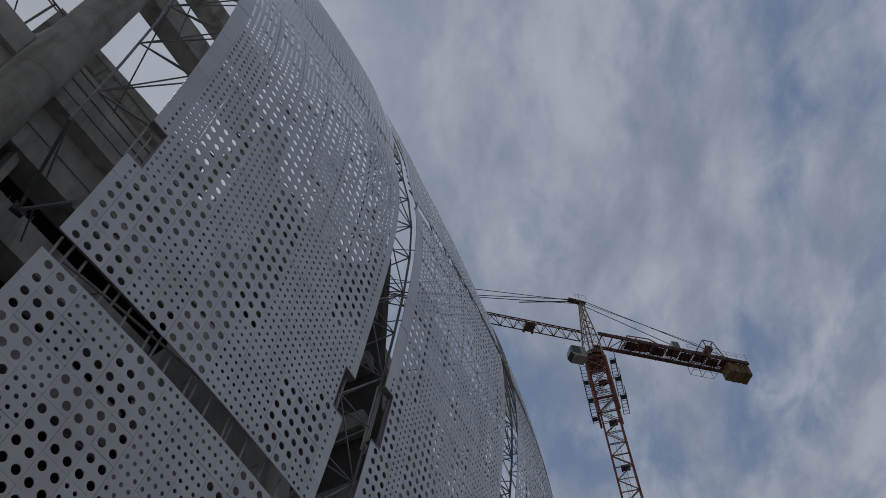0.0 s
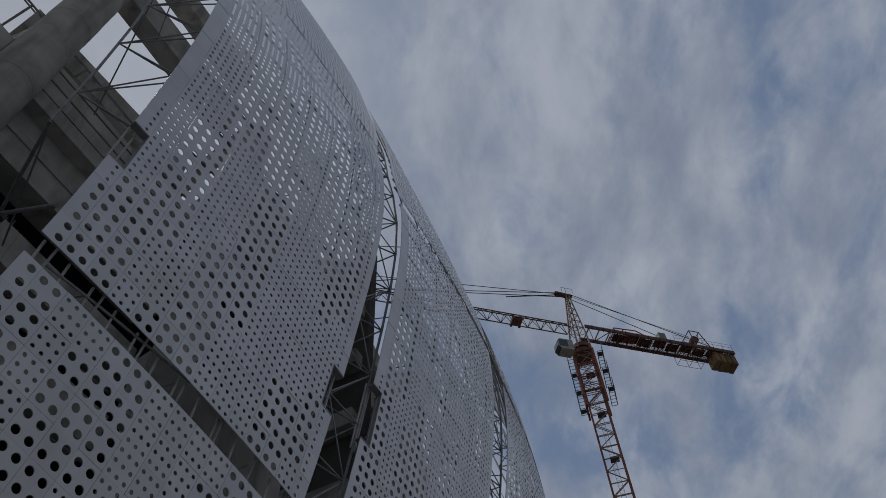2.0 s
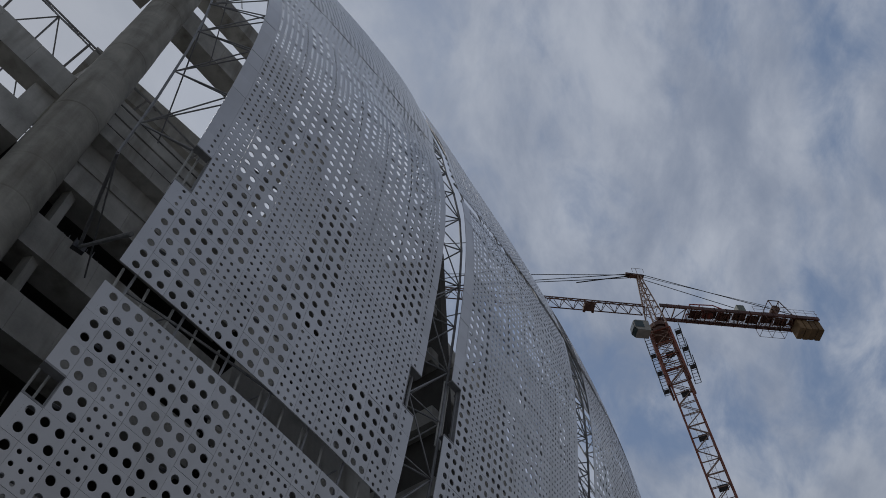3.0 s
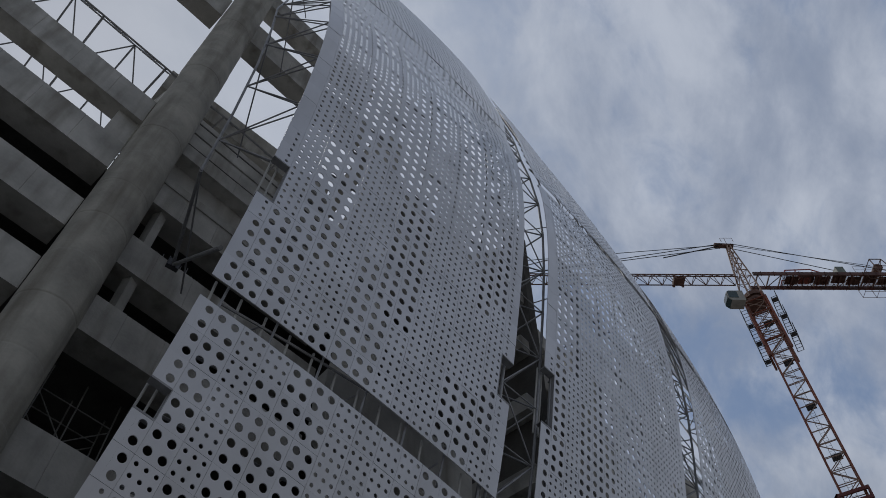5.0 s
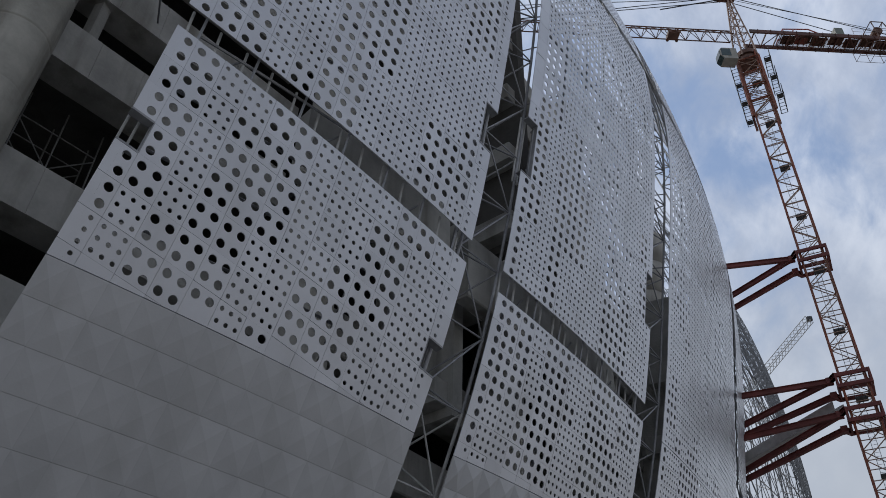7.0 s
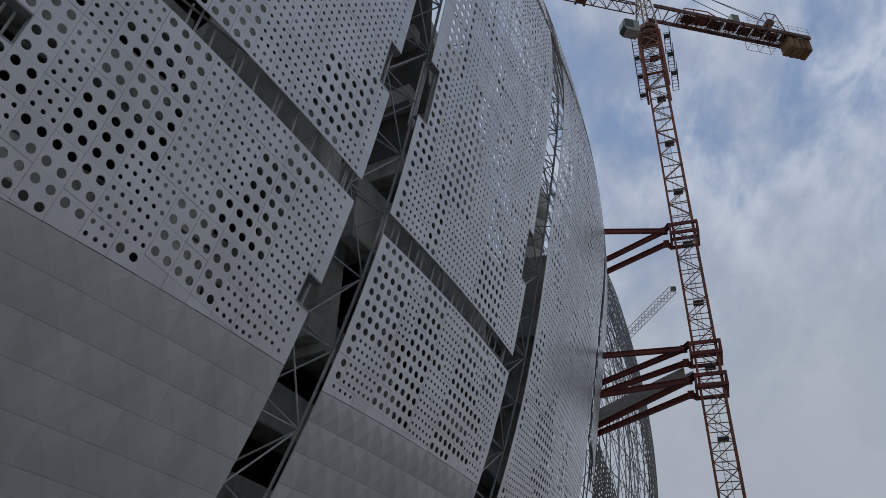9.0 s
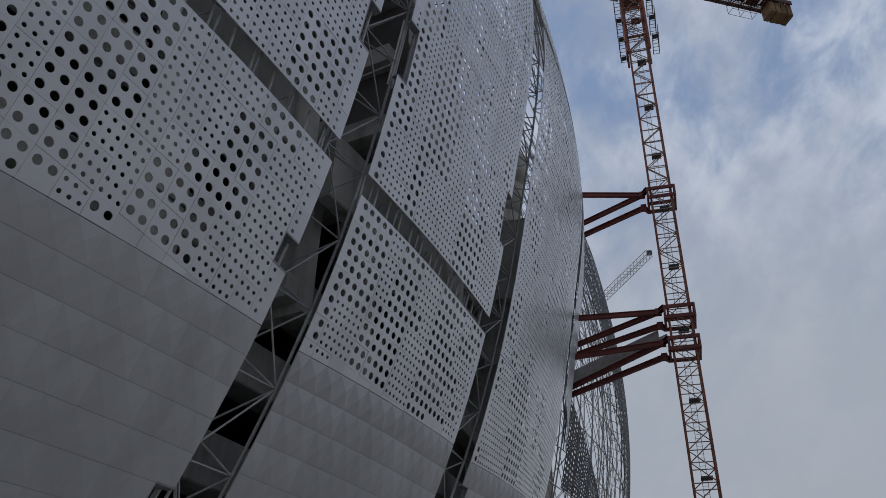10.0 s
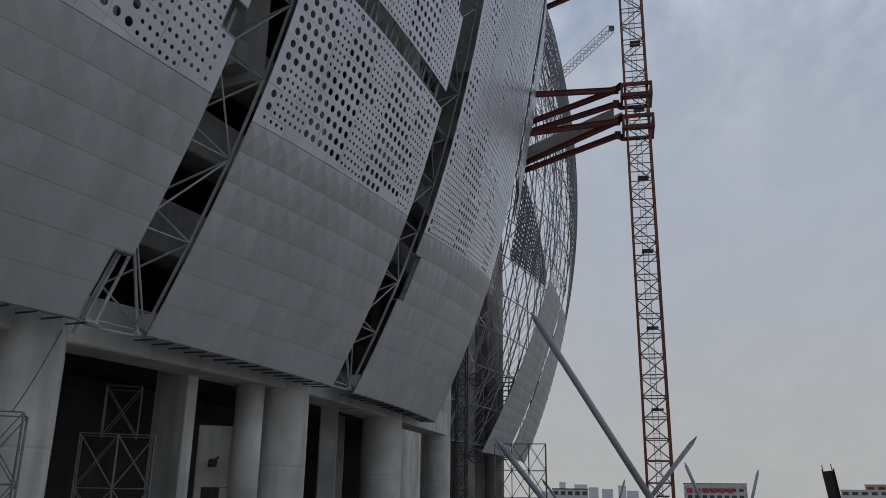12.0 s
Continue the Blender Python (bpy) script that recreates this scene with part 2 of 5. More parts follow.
def beam_between(V, F, p, q, w, h):
    """A rectangular beam from p to q, w wide and h high."""
    p, q = Vector(p), Vector(q)
    d, u, v = frame_of(q - p)
    m = Matrix((( *u, 0), (*v, 0), (*d, 0), (0, 0, 0, 1))).transposed()
    m.translation = (p + q) / 2
    add_box(V, F, m, w, h, (q - p).length)


def polar(az, dist, z=0.0):
    a = radians(az)
    return Vector((dist * math.sin(a), dist * math.cos(a), z))


# ---- the stadium's bulging skin: a profile swept round a centre ----
KZ = np.array([1.6, 11.6, 21.6, 31.6, 44.1, 48.0, 51.0, 54.5, 60.0, 66.0, 72.0, 78.0, 85.0, 92.0])
KR = np.array([91.63, 95.91, 98.68, 100.44, 101.85, 101.43, 100.85, 100.17, 99.02, 97.68, 96.38, 95.12, 93.6, 92.0])
FAR_KZ = np.array([1.6, 11.6, 21.6, 31.6, 44.1, 54.1, 64.1, 76.6])
FAR_KR = np.array([91.63, 95.7, 98.75, 100.75, 101.55, 100.8, 99.1, 96.2])
CENTRE = Vector((-92.94, 69.70, 0.0))
FAR_CENTRE = Vector((-82.0, 121.0, 0.0))


def natural_spline(zk, v):
    n, h = len(zk), np.diff(zk)
    a, b = np.eye(n), np.zeros(n)
    for i in range(1, n - 1):
        a[i, i - 1], a[i, i], a[i, i + 1] = h[i - 1], 2 * (h[i - 1] + h[i]), h[i]
        b[i] = 6 * ((v[i + 1] - v[i]) / h[i] - (v[i] - v[i - 1]) / h[i - 1])
    m = np.linalg.solve(a, b)

    def at(z):
        z = min(max(z, zk[0]), zk[-1])
        i = int(np.clip(np.searchsorted(zk, z) - 1, 0, n - 2))
        p, c = zk[i + 1] - z, z - zk[i]
        return float((m[i] * p ** 3 + m[i + 1] * c ** 3) / (6 * h[i]) + (v[i] / h[i] - m[i] * h[i] / 6) * p + (v[i + 1] / h[i] - m[i + 1] * h[i] / 6) * c)
    return at


rho = natural_spline(KZ, KR)
rho_far = natural_spline(FAR_KZ, FAR_KR)


def on_skin(theta, z, off=0.0, centre=CENTRE):
    a = radians(theta)
    r = (rho(z) if centre is CENTRE else rho_far(z)) + off
    return Vector((centre.x + r * math.cos(a), centre.y + r * math.sin(a), z))


def ringpt(theta, r, z, centre=CENTRE):
    a = radians(theta)
    return Vector((centre.x + r * math.cos(a), centre.y + r * math.sin(a), z))


def edge(t0, t1, sweep=0.262):
    """The angle of a strip's edge by height: a shallow bow, which leans over above the crest of the bulge."""
    def at(z):
        u = (z - 31.6) / 30.0
        return t0 + t1 * u - 1.497 * u * u + sweep * max(0.0, z - 48.0)
    return at


E1L, E1R = edge(-35.14, 0.102, 0.1), edge(-27.52, 0.145, 0.215)
E2L, E2R = edge(-26.41, -0.007, 0.2), edge(-19.26, -0.101, 0.22)
E3L, E3R = edge(-17.85, -0.070, 0.22), edge(-8.45, -0.1)
E4L, E4R = edge(-7.4, -0.1), edge(-0.5, -0.1)

# ---- ground ----
gv, gf = [], []
G = [-2600, -900, -300, -90, -30, 0, 30, 90, 300, 900, 2600]
for gy in G:
    for gx in G:
        gv.append((gx, gy, 0.0))
for j in range(len(G) - 1):
    for i in range(len(G) - 1):
        k = j * len(G) + i
        gf.append((k, k + 1, k + len(G) + 1, k + len(G)))
ground = part("ground", gv, gf, M_GROUND)
tagged(ground, "dusty bare construction site ground", "ground", kind="structure")

# ---- concrete frame of the stands behind the skin ----
LEVELS = [10.6, 15.2, 19.9, 27.1, 31.75, 37.1]
HEIGHTS = [2.15, 2.15, 2.2, 2.2, 2.25, 2.5]
COLUMNS = [-55.3, -46.55, -37.8, -29.05, -20.45, -12.2, -2.8]
R_COL, COL_RAD = 91.5, 1.2


def arc_beam(name, t0, t1, r0, r1, z0, z1, mat, steps=4, chamfer=0.06):
    V, F = [], []
    ring = [(r0, z0), (r1 - chamfer, z0), (r1, z0 + chamfer), (r1, z1 - chamfer), (r1 - chamfer, z1), (r0, z1)]
    n = len(ring)
    for s in range(steps + 1):
        t = t0 + (t1 - t0) * s / steps
        for r, z in ring:
            V.append(ringpt(t, r, z))
    for s in range(steps):
        for k in range(n):
            a, b = s * n + k, s * n + (k + 1) % n
            F.append((a, a + n, b + n, b))
    F.append(tuple(range(n)))
    F.append(tuple(steps * n + k for k in reversed(range(n))))
    return V, F


def concrete_column(theta, top, r=R_COL, rad=COL_RAD, finish=None):
    base = ringpt(theta, r, 0)
    th_seed = theta * 3.7
    col = thing("concrete_column", base, "tall round pale rendered concrete column under the cladding" if finish else "tall round raw concrete column with cast joint rings", "column", "columns of the stands")
    V, F = [], []
    n = 40
    zs = [0.0]
    while zs[-1] < top:
        zs.append(min(top, zs[-1] + 2.9))
    rings, cur = [], rad
    for i, z in enumerate(zs):
        if 0 < i < len(zs) - 1:
            nxt = rad * (1.0 + 0.008 * math.sin(i * 2.3))
            rings += [(z - 0.12, cur), (z - 0.03, cur), (z, cur - 0.014), (z + 0.03, nxt), (z + 0.12, nxt)]
            cur = nxt
        else:
            rings.append((z, rad))
    for z, rr in rings:
        for k in range(n):
            a = 2 * math.pi * k / n
            wob = 0.02 * noise.noise(Vector((math.cos(a) * 1.3, math.sin(a) * 1.3, z * 0.35 + th_seed)))
            V.append((base.x + (rr + wob) * math.cos(a), base.y + (rr + wob) * math.sin(a), z))
    for i in range(len(rings) - 1):
        for k in range(n):
            F.append((i * n + k, i * n + (k + 1) % n, (i + 1) * n + (k + 1) % n, (i + 1) * n + k))
    F.append(tuple((len(rings) - 1) * n + k for k in range(n)))
    part("shaft", V, F, finish or M_CONC_COL, col, "", True)
    return col


concrete_column(-37.64, 76.0, R_COL, 1.27)
for th in COLUMNS[3:-1]:
    concrete_column(th, 58.0, finish=M_WHITEWASH)
# the last column stands where the curve runs out into the straight link
LINK_COL = polar(-0.3, 62.5)
col_v = LINK_COL - CENTRE
concrete_column(math.degrees(math.atan2(col_v.y, col_v.x)), 30.0, math.hypot(col_v.x, col_v.y), 1.1, M_WHITEWASH)
# a raking column carries on from its head to the upper tier
V, F = [], []
rake_foot, rake_head = Vector((LINK_COL.x, LINK_COL.y, 29.6)), Vector((2.7, 60.0, 50.0))
rake = (rake_head - rake_foot) / 7
for k in range(7):
    add_tube(V, F, rake_foot + rake * (k + 0.006), rake_foot + rake * (k + 0.994), 1.15 + 0.012 * (k % 2), 32)
add_tube(V, F, rake_foot, rake_head, 1.12, 32)
tagged(part("raking_column", V, F, M_WHITEWASH, None, "", True), "pale leaning round concrete column on a lower column", "column")
for th in [-15.9, -7.2]:
    concrete_column(th, 40.0, 86.0, 0.9)

# the stands' edge runs straight past the open end, slightly askew to the skin
TURN_END = radians(11.5)


def end_line(s, inward, z):
    """A point s metres past the end column, along the stands' edge."""
    p = ringpt(-37.8, 91.1, z)
    t = radians(-37.8) + TURN_END
    out = Vector((math.cos(t), math.sin(t), 0))
    return p + Vector((math.sin(t), -math.cos(t), 0)) * s - out * inward


def straight_beam(s0, s1, z0, z1, depth=1.5):
    p, q = end_line(s0, depth / 2, (z0 + z1) / 2), end_line(s1, depth / 2, (z0 + z1) / 2)
    d = q - p
    V, F = [], []
    n = 6
    for k in range(n):
        f = (k + 0.5) / n
        m = Matrix.Translation(p.lerp(q, f)) @ Matrix.Rotation(math.atan2(d.y, d.x), 4, "Z")
        add_box(V, F, m, d.length / n + 0.001, depth + 0.012 * (k % 2), z1 - z0 + 0.01 * (k % 2), 0.02)
    return V, F


for z0, hb in zip(LEVELS, HEIGHTS):
    for s0, s1 in ((-13.0, -1.1), (1.1, 15.0), (15.6, 29.0)):
        V, F = straight_beam(s0, s1, z0, z0 + hb)
        tagged(part("concrete_beam", V, F, M_CONC), "deep raw concrete edge beam between round columns", "beam", "edge beams of the stands")
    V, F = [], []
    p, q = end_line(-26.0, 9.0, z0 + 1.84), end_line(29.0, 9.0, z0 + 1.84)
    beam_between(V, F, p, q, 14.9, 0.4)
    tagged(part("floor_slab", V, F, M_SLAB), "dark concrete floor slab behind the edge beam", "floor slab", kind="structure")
    for a, b in zip(COLUMNS[3:-1], COLUMNS[4:]):
        da = math.degrees((COL_RAD - 0.08) / R_COL)
        V, F = arc_beam("b", a + da, b - da, 89.6, 91.1, z0, z0 + 2.15, M_CONC)
        ob = part("concrete_beam", V, F, M_CONC)
        tagged(ob, "deep raw concrete edge beam between round columns", "beam", "edge beams of the stands")
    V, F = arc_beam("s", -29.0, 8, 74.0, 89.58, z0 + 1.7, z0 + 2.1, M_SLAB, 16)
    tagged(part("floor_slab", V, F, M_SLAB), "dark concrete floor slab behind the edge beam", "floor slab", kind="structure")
# back wall added to keep daylight out of the floors, its colour shade-dark
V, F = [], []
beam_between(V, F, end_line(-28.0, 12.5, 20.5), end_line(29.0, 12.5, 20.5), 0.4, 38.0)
tagged(part("wall_inner", V, F, M_SLAB), "added shade-dark concrete wall behind the open floors", "wall", kind="structure")
for z0 in (42.7, 48.0, 53.2):
    for a, b in zip(COLUMNS[3:-1], COLUMNS[4:]):
        V, F = arc_beam("b", a + 0.7, b - 0.7, 89.6, 91.1, z0, z0 + 2.0, M_CONC)
        tagged(part("concrete_beam", V, F, M_CONC), "deep raw concrete edge beam between round columns", "beam", "edge beams of the stands")
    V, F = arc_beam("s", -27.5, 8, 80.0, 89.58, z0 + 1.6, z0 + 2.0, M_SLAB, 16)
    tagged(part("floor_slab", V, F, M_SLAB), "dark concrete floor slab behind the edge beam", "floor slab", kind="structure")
# lighter beams of the open upper levels
for z0, h, dep in ((42.45, 2.5, 1.15), (60.9, 3.5, 1.5), (69.6, 2.6, 1.5)):
    for s0, s1 in ((-13.0, -1.1), (1.1, 15.0), (15.6, 29.0)):
        if z0 > 65 and s0 > 0:
            continue
        V, F = straight_beam(s0, s1, z0, z0 + h, dep)
        tagged(part("concrete_beam", V, F, M_CONC), "slender concrete tie beam of the open upper level", "beam", "upper tie beams")
V, F = [], []
beam_between(V, F, end_line(-13.0, 1.15, 41.0), end_line(-1.1, 1.15, 41.0), 0.5, 3.0)
tagged(part("wall_upstand", V, F, M_CONC), "stained raw concrete wall set back between two beams", "wall", kind="structure")
# upstand with a recessed joint over the third beam, and the coping of the one below
V, F = [], []
beam_between(V, F, end_line(-13.0, 0.5, 46.03), end_line(-1.2, 0.5, 46.03), 1.0, 1.74)
tagged(part("concrete_parapet", V, F, M_CONC), "stained concrete parapet with a recessed joint line", "parapet", "parapets of the stands")
# the joint's strip takes the shade-dark concrete as well
V, F = [], []
beam_between(V, F, end_line(-13.0, 0.5, 45.05), end_line(-1.2, 0.5, 45.05), 0.7, 0.24)
tagged(part("parapet_joint", V, F, M_SLAB), "dark recessed joint strip under the parapet", "joint", kind="structure")
V, F = [], []
beam_between(V, F, end_line(-13.0, 0.7, 39.31), end_line(-1.4, 0.7, 39.31), 1.56, 0.62)
tagged(part("concrete_coping", V, F, M_CONC), "thick stained concrete coping on the edge beam", "coping", "parapets of the stands")
for zz, hh in ((46.3, 0.12), (43.7, 0.06)):
    V, F = [], []
    beam_between(V, F, end_line(-12.9, -0.012, zz), end_line(-1.5, -0.012, zz), 0.04, hh)
    tagged(part("formwork_ledge", V, F, M_SLAB), "thin dark formwork ledge along a concrete face", "ledge", "formwork ledges")
# deep beam of the upper tier, set well back
V, F = [], []
beam_between(V, F, end_line(1.0, 6.9, 59.5), end_line(-14.0, 5.9, 59.5), 1.6, 3.0)
tagged(part("concrete_beam", V, F, M_CONC), "deep raw concrete beam under the upper tier", "beam", "upper tie beams")
# infill between the slit and the end column, and a corbel above it
V, F = [], []
beam_between(V, F, end_line(1.1, 0.75, 41.0), end_line(2.35, 0.75, 41.0), 0.8, 2.9)
tagged(part("wall_infill", V, F, M_CONC), "rough concrete infill beside the round column", "wall", kind="structure")
V, F = [], []
beam_between(V, F, end_line(0.4, 0.2, 46.4), end_line(0.9, 5.5, 48.2), 1.3, 1.5)
tagged(part("concrete_corbel", V, F, M_CONC), "broken-edged concrete corbel at the round column", "corbel")
V, F = tubes([(end_line(0.9 + 0.14 * k, 3.2 + 0.1 * k, 48.3), end_line(3.4 + 0.14 * k, 3.6 + 0.1 * k, 48.9 + 0.1 * k), 0.02) for k in range(7)], 5)
tagged(part("rebar_bundle", V, F, M_STEEL_DK), "thin starter bars sticking out of the corbel", "rebar")
# upright between two beams and bars left in the opening beside it
for z0, z1, s0 in ((34.0, 37.1, -2.3), (29.3, 31.75, -2.6)):
    V, F = [], []
    beam_between(V, F, end_line(s0, 0.5, z0), end_line(s0, 0.5, z1), 0.45, 0.5)
    tagged(part("concrete_post", V, F, M_CONC), "short stained concrete post between edge beams", "post", "posts of the stands")
grid = thing("rebar_mat", end_line(-4.0, 1.2, 34.0), "loose mat of thin reinforcing bars in an open floor", "rebar")
for k in range(7):
    V, F = [], []
    add_tube(V, F, end_line(-3.2 - 0.35 * k, 1.2, 34.0), end_line(-3.2 - 0.35 * k, 1.2, 35.6 + 0.2 * (k % 3)), 0.025, 5)
    part("upright_bar", V, F, M_STEEL, grid)
for zz in (34.5, 35.1):
    V, F = [], []
    add_tube(V, F, end_line(-2.9, 1.22, zz), end_line(-5.8, 1.22, zz), 0.025, 5)
    part("cross_bar", V, F, M_STEEL, grid)
# scaffold lines inside one open floor
scaf = thing("scaffold", end_line(-3.0, 2.6, 22.1), "thin scaffold tubes inside a dark open floor", "scaffold")
for s in (-2.0, -3.6, -5.2):
    for w in (2.2, 3.4):
        V, F = [], []
        add_tube(V, F, end_line(s, w, 22.0), end_line(s, w, 26.9), 0.035, 6)
        part("standard", V, F, M_SCAF, scaf)
for w in (2.2, 3.4):
    for za, zb2 in ((23.4, 23.4), (25.6, 25.6), (22.2, 25.4), (25.4, 22.2)):
        V, F = [], []
        add_tube(V, F, end_line(-2.0, w, za), end_line(-5.2, w, zb2), 0.03, 6)
        part("ledger" if za == zb2 else "cross_brace", V, F, M_SCAF, scaf)
# radial raker beams
for th in COLUMNS[2:]:
    for z0, dz in ((40.5, 11.0), (51.0, 9.0)):
        V, F = [], []
        beam_between(V, F, ringpt(th, 90.3, z0 + dz), ringpt(th, 72.0, z0 + 1), 0.9, 1.4)
        tagged(part("raker_beam", V, F, M_CONC), "sloping raw concrete raker beam of the upper tier", "beam", "raker beams")
# double-layer space frame of the roof over the open end
roof = thing("roof_space_frame", end_line(12.0, 4.0, 60.0), "dark tubular double-layer roof space frame against the sky", "space frame")


def roof_low(i, j):
    return end_line(-14.0 + 5.2 * i, 4.5 + 5.2 * j, 57.5 + 1.5 * j)


def roof_high(i, j):
    return end_line(-11.4 + 5.2 * i, 7.1 + 5.2 * j, 62.0 + 1.5 * j)


roof_bars = []
for i in range(9):
    for j in range(6):
        if i < 8:
            roof_bars.append(("chord", roof_low(i, j), roof_low(i + 1, j), 0.085))
        if j < 5:
            roof_bars.append(("chord", roof_low(i, j), roof_low(i, j + 1), 0.085))
        if i < 8 and j < 5:
            for di in (0, 1):
                for dj in (0, 1):
                    roof_bars.append(("brace", roof_high(i, j), roof_low(i + di, j + dj), 0.06))
            if i < 7:
                roof_bars.append(("chord", roof_high(i, j), roof_high(i + 1, j), 0.075))
            if j < 4:
                roof_bars.append(("chord", roof_high(i, j), roof_high(i, j + 1), 0.075))
for nm, p, q, r in roof_bars:
    V, F = [], []
    add_tube(V, F, p, q, r, 6)
    part(nm, V, F, M_STEEL, roof)
# curved wall added to block sky light through the stands, dark by colour
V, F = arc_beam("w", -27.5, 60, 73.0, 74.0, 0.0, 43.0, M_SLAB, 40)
tagged(part("wall_inner", V, F, M_SLAB), "added shade-dark concrete wall deep inside the stands", "wall", kind="structure")

# soffit ring under the skin and the piers behind it
for a, b in zip(COLUMNS[:-2], COLUMNS[1:-1]):
    V, F = arc_beam("b", a + 0.6, b - 0.6, 90.4, 92.2, 6.25, 7.9, M_WHITEWASH)
    tagged(part("soffit_beam", V, F, M_WHITEWASH), "pale rendered concrete beam under the cladding", "beam", "soffit beams")
V, F = [], []
beam_between(V, F, ringpt(-11.6, 91.6, 7.0), LINK_COL + Vector((0.1, -0.6, 7.0)), 1.5, 1.6)
tagged(part("soffit_beam", V, F, M_WHITEWASH), "pale rendered concrete beam under the cladding", "beam", "soffit beams")
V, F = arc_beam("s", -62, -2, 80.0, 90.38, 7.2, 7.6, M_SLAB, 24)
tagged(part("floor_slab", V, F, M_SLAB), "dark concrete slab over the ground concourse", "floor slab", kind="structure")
pm = Matrix.Translation(polar(-16.75, 34.6)) @ Matrix.Rotation(radians(-24.5), 4, "Z")
tagged(box_part("pier_wall", pm @ pose(-0.8, 0, 3.6), 1.7, 0.62, 7.15, M_WHITEWASH, bev=0.04), "rendered concrete pier in the dim concourse", "pier")
# low wall with a doorway behind the pier
lowwall = thing("wall_low", polar(-14.9, 36.8), "low pale rendered wall with a dark doorway in the concourse", "wall", kind="structure")
lm = Matrix.Translation(polar(-14.9, 36.8)) @ Matrix.Rotation(radians(14.9), 4, "Z")
box_part("jamb", lm @ pose(-0.58, 0, 0.99), 0.3, 0.3, 1.99, M_WHITEWASH, lowwall, bev=0.02)
box_part("jamb", lm @ pose(0.8, 0, 0.99), 1.0, 0.3, 1.99, M_WHITEWASH, lowwall, bev=0.02)
box_part("lintel", lm @ pose(0.285, 0.002, 3.25), 2.03, 0.3, 2.5, M_WHITEWASH, lowwall, bev=0.02)
cb = polar(-12.95, 36.6)
V, F = [], []
add_tube(V, F, cb, (cb.x, cb.y, 6.3), 0.6, 28)
tagged(part("concrete_column", V, F, M_WHITEWASH, None, "", True), "smaller pale round column beside a large one", "column")
pm = Matrix.Translation(polar(-7.6, 45.0)) @ Matrix.Rotation(radians(10), 4, "Z")
tagged(box_part("pier_wall", pm @ pose(0, 0, 3.6), 0.95, 0.5, 7.15, M_CONC, bev=0.04), "unlit concrete pier between two round columns", "pier")
# fin walls between the stands and the skin, added to block sky in the gaps, each with stub beams
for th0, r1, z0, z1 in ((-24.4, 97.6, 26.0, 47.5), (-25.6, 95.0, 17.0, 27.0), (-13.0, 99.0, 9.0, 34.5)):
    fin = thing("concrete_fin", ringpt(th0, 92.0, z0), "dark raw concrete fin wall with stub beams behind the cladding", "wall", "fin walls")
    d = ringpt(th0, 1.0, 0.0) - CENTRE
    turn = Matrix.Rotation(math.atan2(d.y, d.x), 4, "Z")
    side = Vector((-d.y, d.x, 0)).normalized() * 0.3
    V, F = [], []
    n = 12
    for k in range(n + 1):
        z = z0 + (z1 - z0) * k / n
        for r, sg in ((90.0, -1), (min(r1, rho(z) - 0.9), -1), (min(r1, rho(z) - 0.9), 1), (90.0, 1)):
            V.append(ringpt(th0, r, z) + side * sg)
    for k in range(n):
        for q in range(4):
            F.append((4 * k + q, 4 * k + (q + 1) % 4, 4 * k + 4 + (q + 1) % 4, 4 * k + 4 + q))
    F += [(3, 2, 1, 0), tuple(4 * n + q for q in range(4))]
    # the high fin gets the shade-dark colour, the low ones plain concrete
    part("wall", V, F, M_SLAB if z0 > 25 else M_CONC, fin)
    z = z0 + 1.0
    while z < z1 - 1.5:
        box_part("stub_beam", Matrix.Translation(ringpt(th0 - 0.35, min(r1, rho(z) - 0.9) - 1.6, z)) @ turn, 2.6, 0.9, 1.1, M_CONC, fin, bev=0.05)
        z += 4.6
# wall added to stop sky showing through the gap, coloured dark for shade
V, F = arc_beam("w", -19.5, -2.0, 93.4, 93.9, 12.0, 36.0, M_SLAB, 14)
tagged(part("wall_upper", V, F, M_SLAB), "shade-dark concrete upper wall close behind the cladding", "wall", kind="structure")
for z0 in (13.4, 18.0, 22.6, 27.2, 31.8):
    V, F = arc_beam("b", -19.3, -2.2, 93.95, 94.9, z0, z0 + 1.5, M_CONC, 14)
    tagged(part("wall_band", V, F, M_CONC), "raw concrete floor band close behind the cladding", "wall band", kind="structure")

# added to shut daylight out of the concourse; shade is in its dark colour
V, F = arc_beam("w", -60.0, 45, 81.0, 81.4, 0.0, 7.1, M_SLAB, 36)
tagged(part("wall_concourse", V, F, M_SLAB), "added shade-dark concrete wall at the back of the concourse", "wall", kind="structure")

# added cross wall that hides the daylight at the concourse's far end
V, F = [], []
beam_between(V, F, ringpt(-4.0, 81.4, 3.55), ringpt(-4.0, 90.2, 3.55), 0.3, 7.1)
tagged(part("wall_cross", V, F, M_SLAB), "added shade-dark cross wall that blocks daylight in the concourse", "wall", kind="structure")
# unseen cross wall, added to block light from the open left side
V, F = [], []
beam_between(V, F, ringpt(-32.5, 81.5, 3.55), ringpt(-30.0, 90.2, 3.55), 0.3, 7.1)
tagged(part("wall_cross", V, F, M_SLAB), "added shade-dark cross wall that blocks daylight in the concourse", "wall", kind="structure")
# straight link between the near and the far curve of the stands
link_a, link_b = Vector((-3.3, 61.9, 0)), Vector((-0.4, 83.0, 0))
V, F = [], []
beam_between(V, F, link_a + Vector((0, 0, 9.5)), link_b + Vector((0, 0, 9.5)), 0.5, 19.0)
tagged(part("wall_link", V, F, M_WHITEWASH), "tall rendered concrete wall behind the bare truss", "wall", kind="structure")
# dark backing added so that no sky shows between the far strips
V, F = [], []
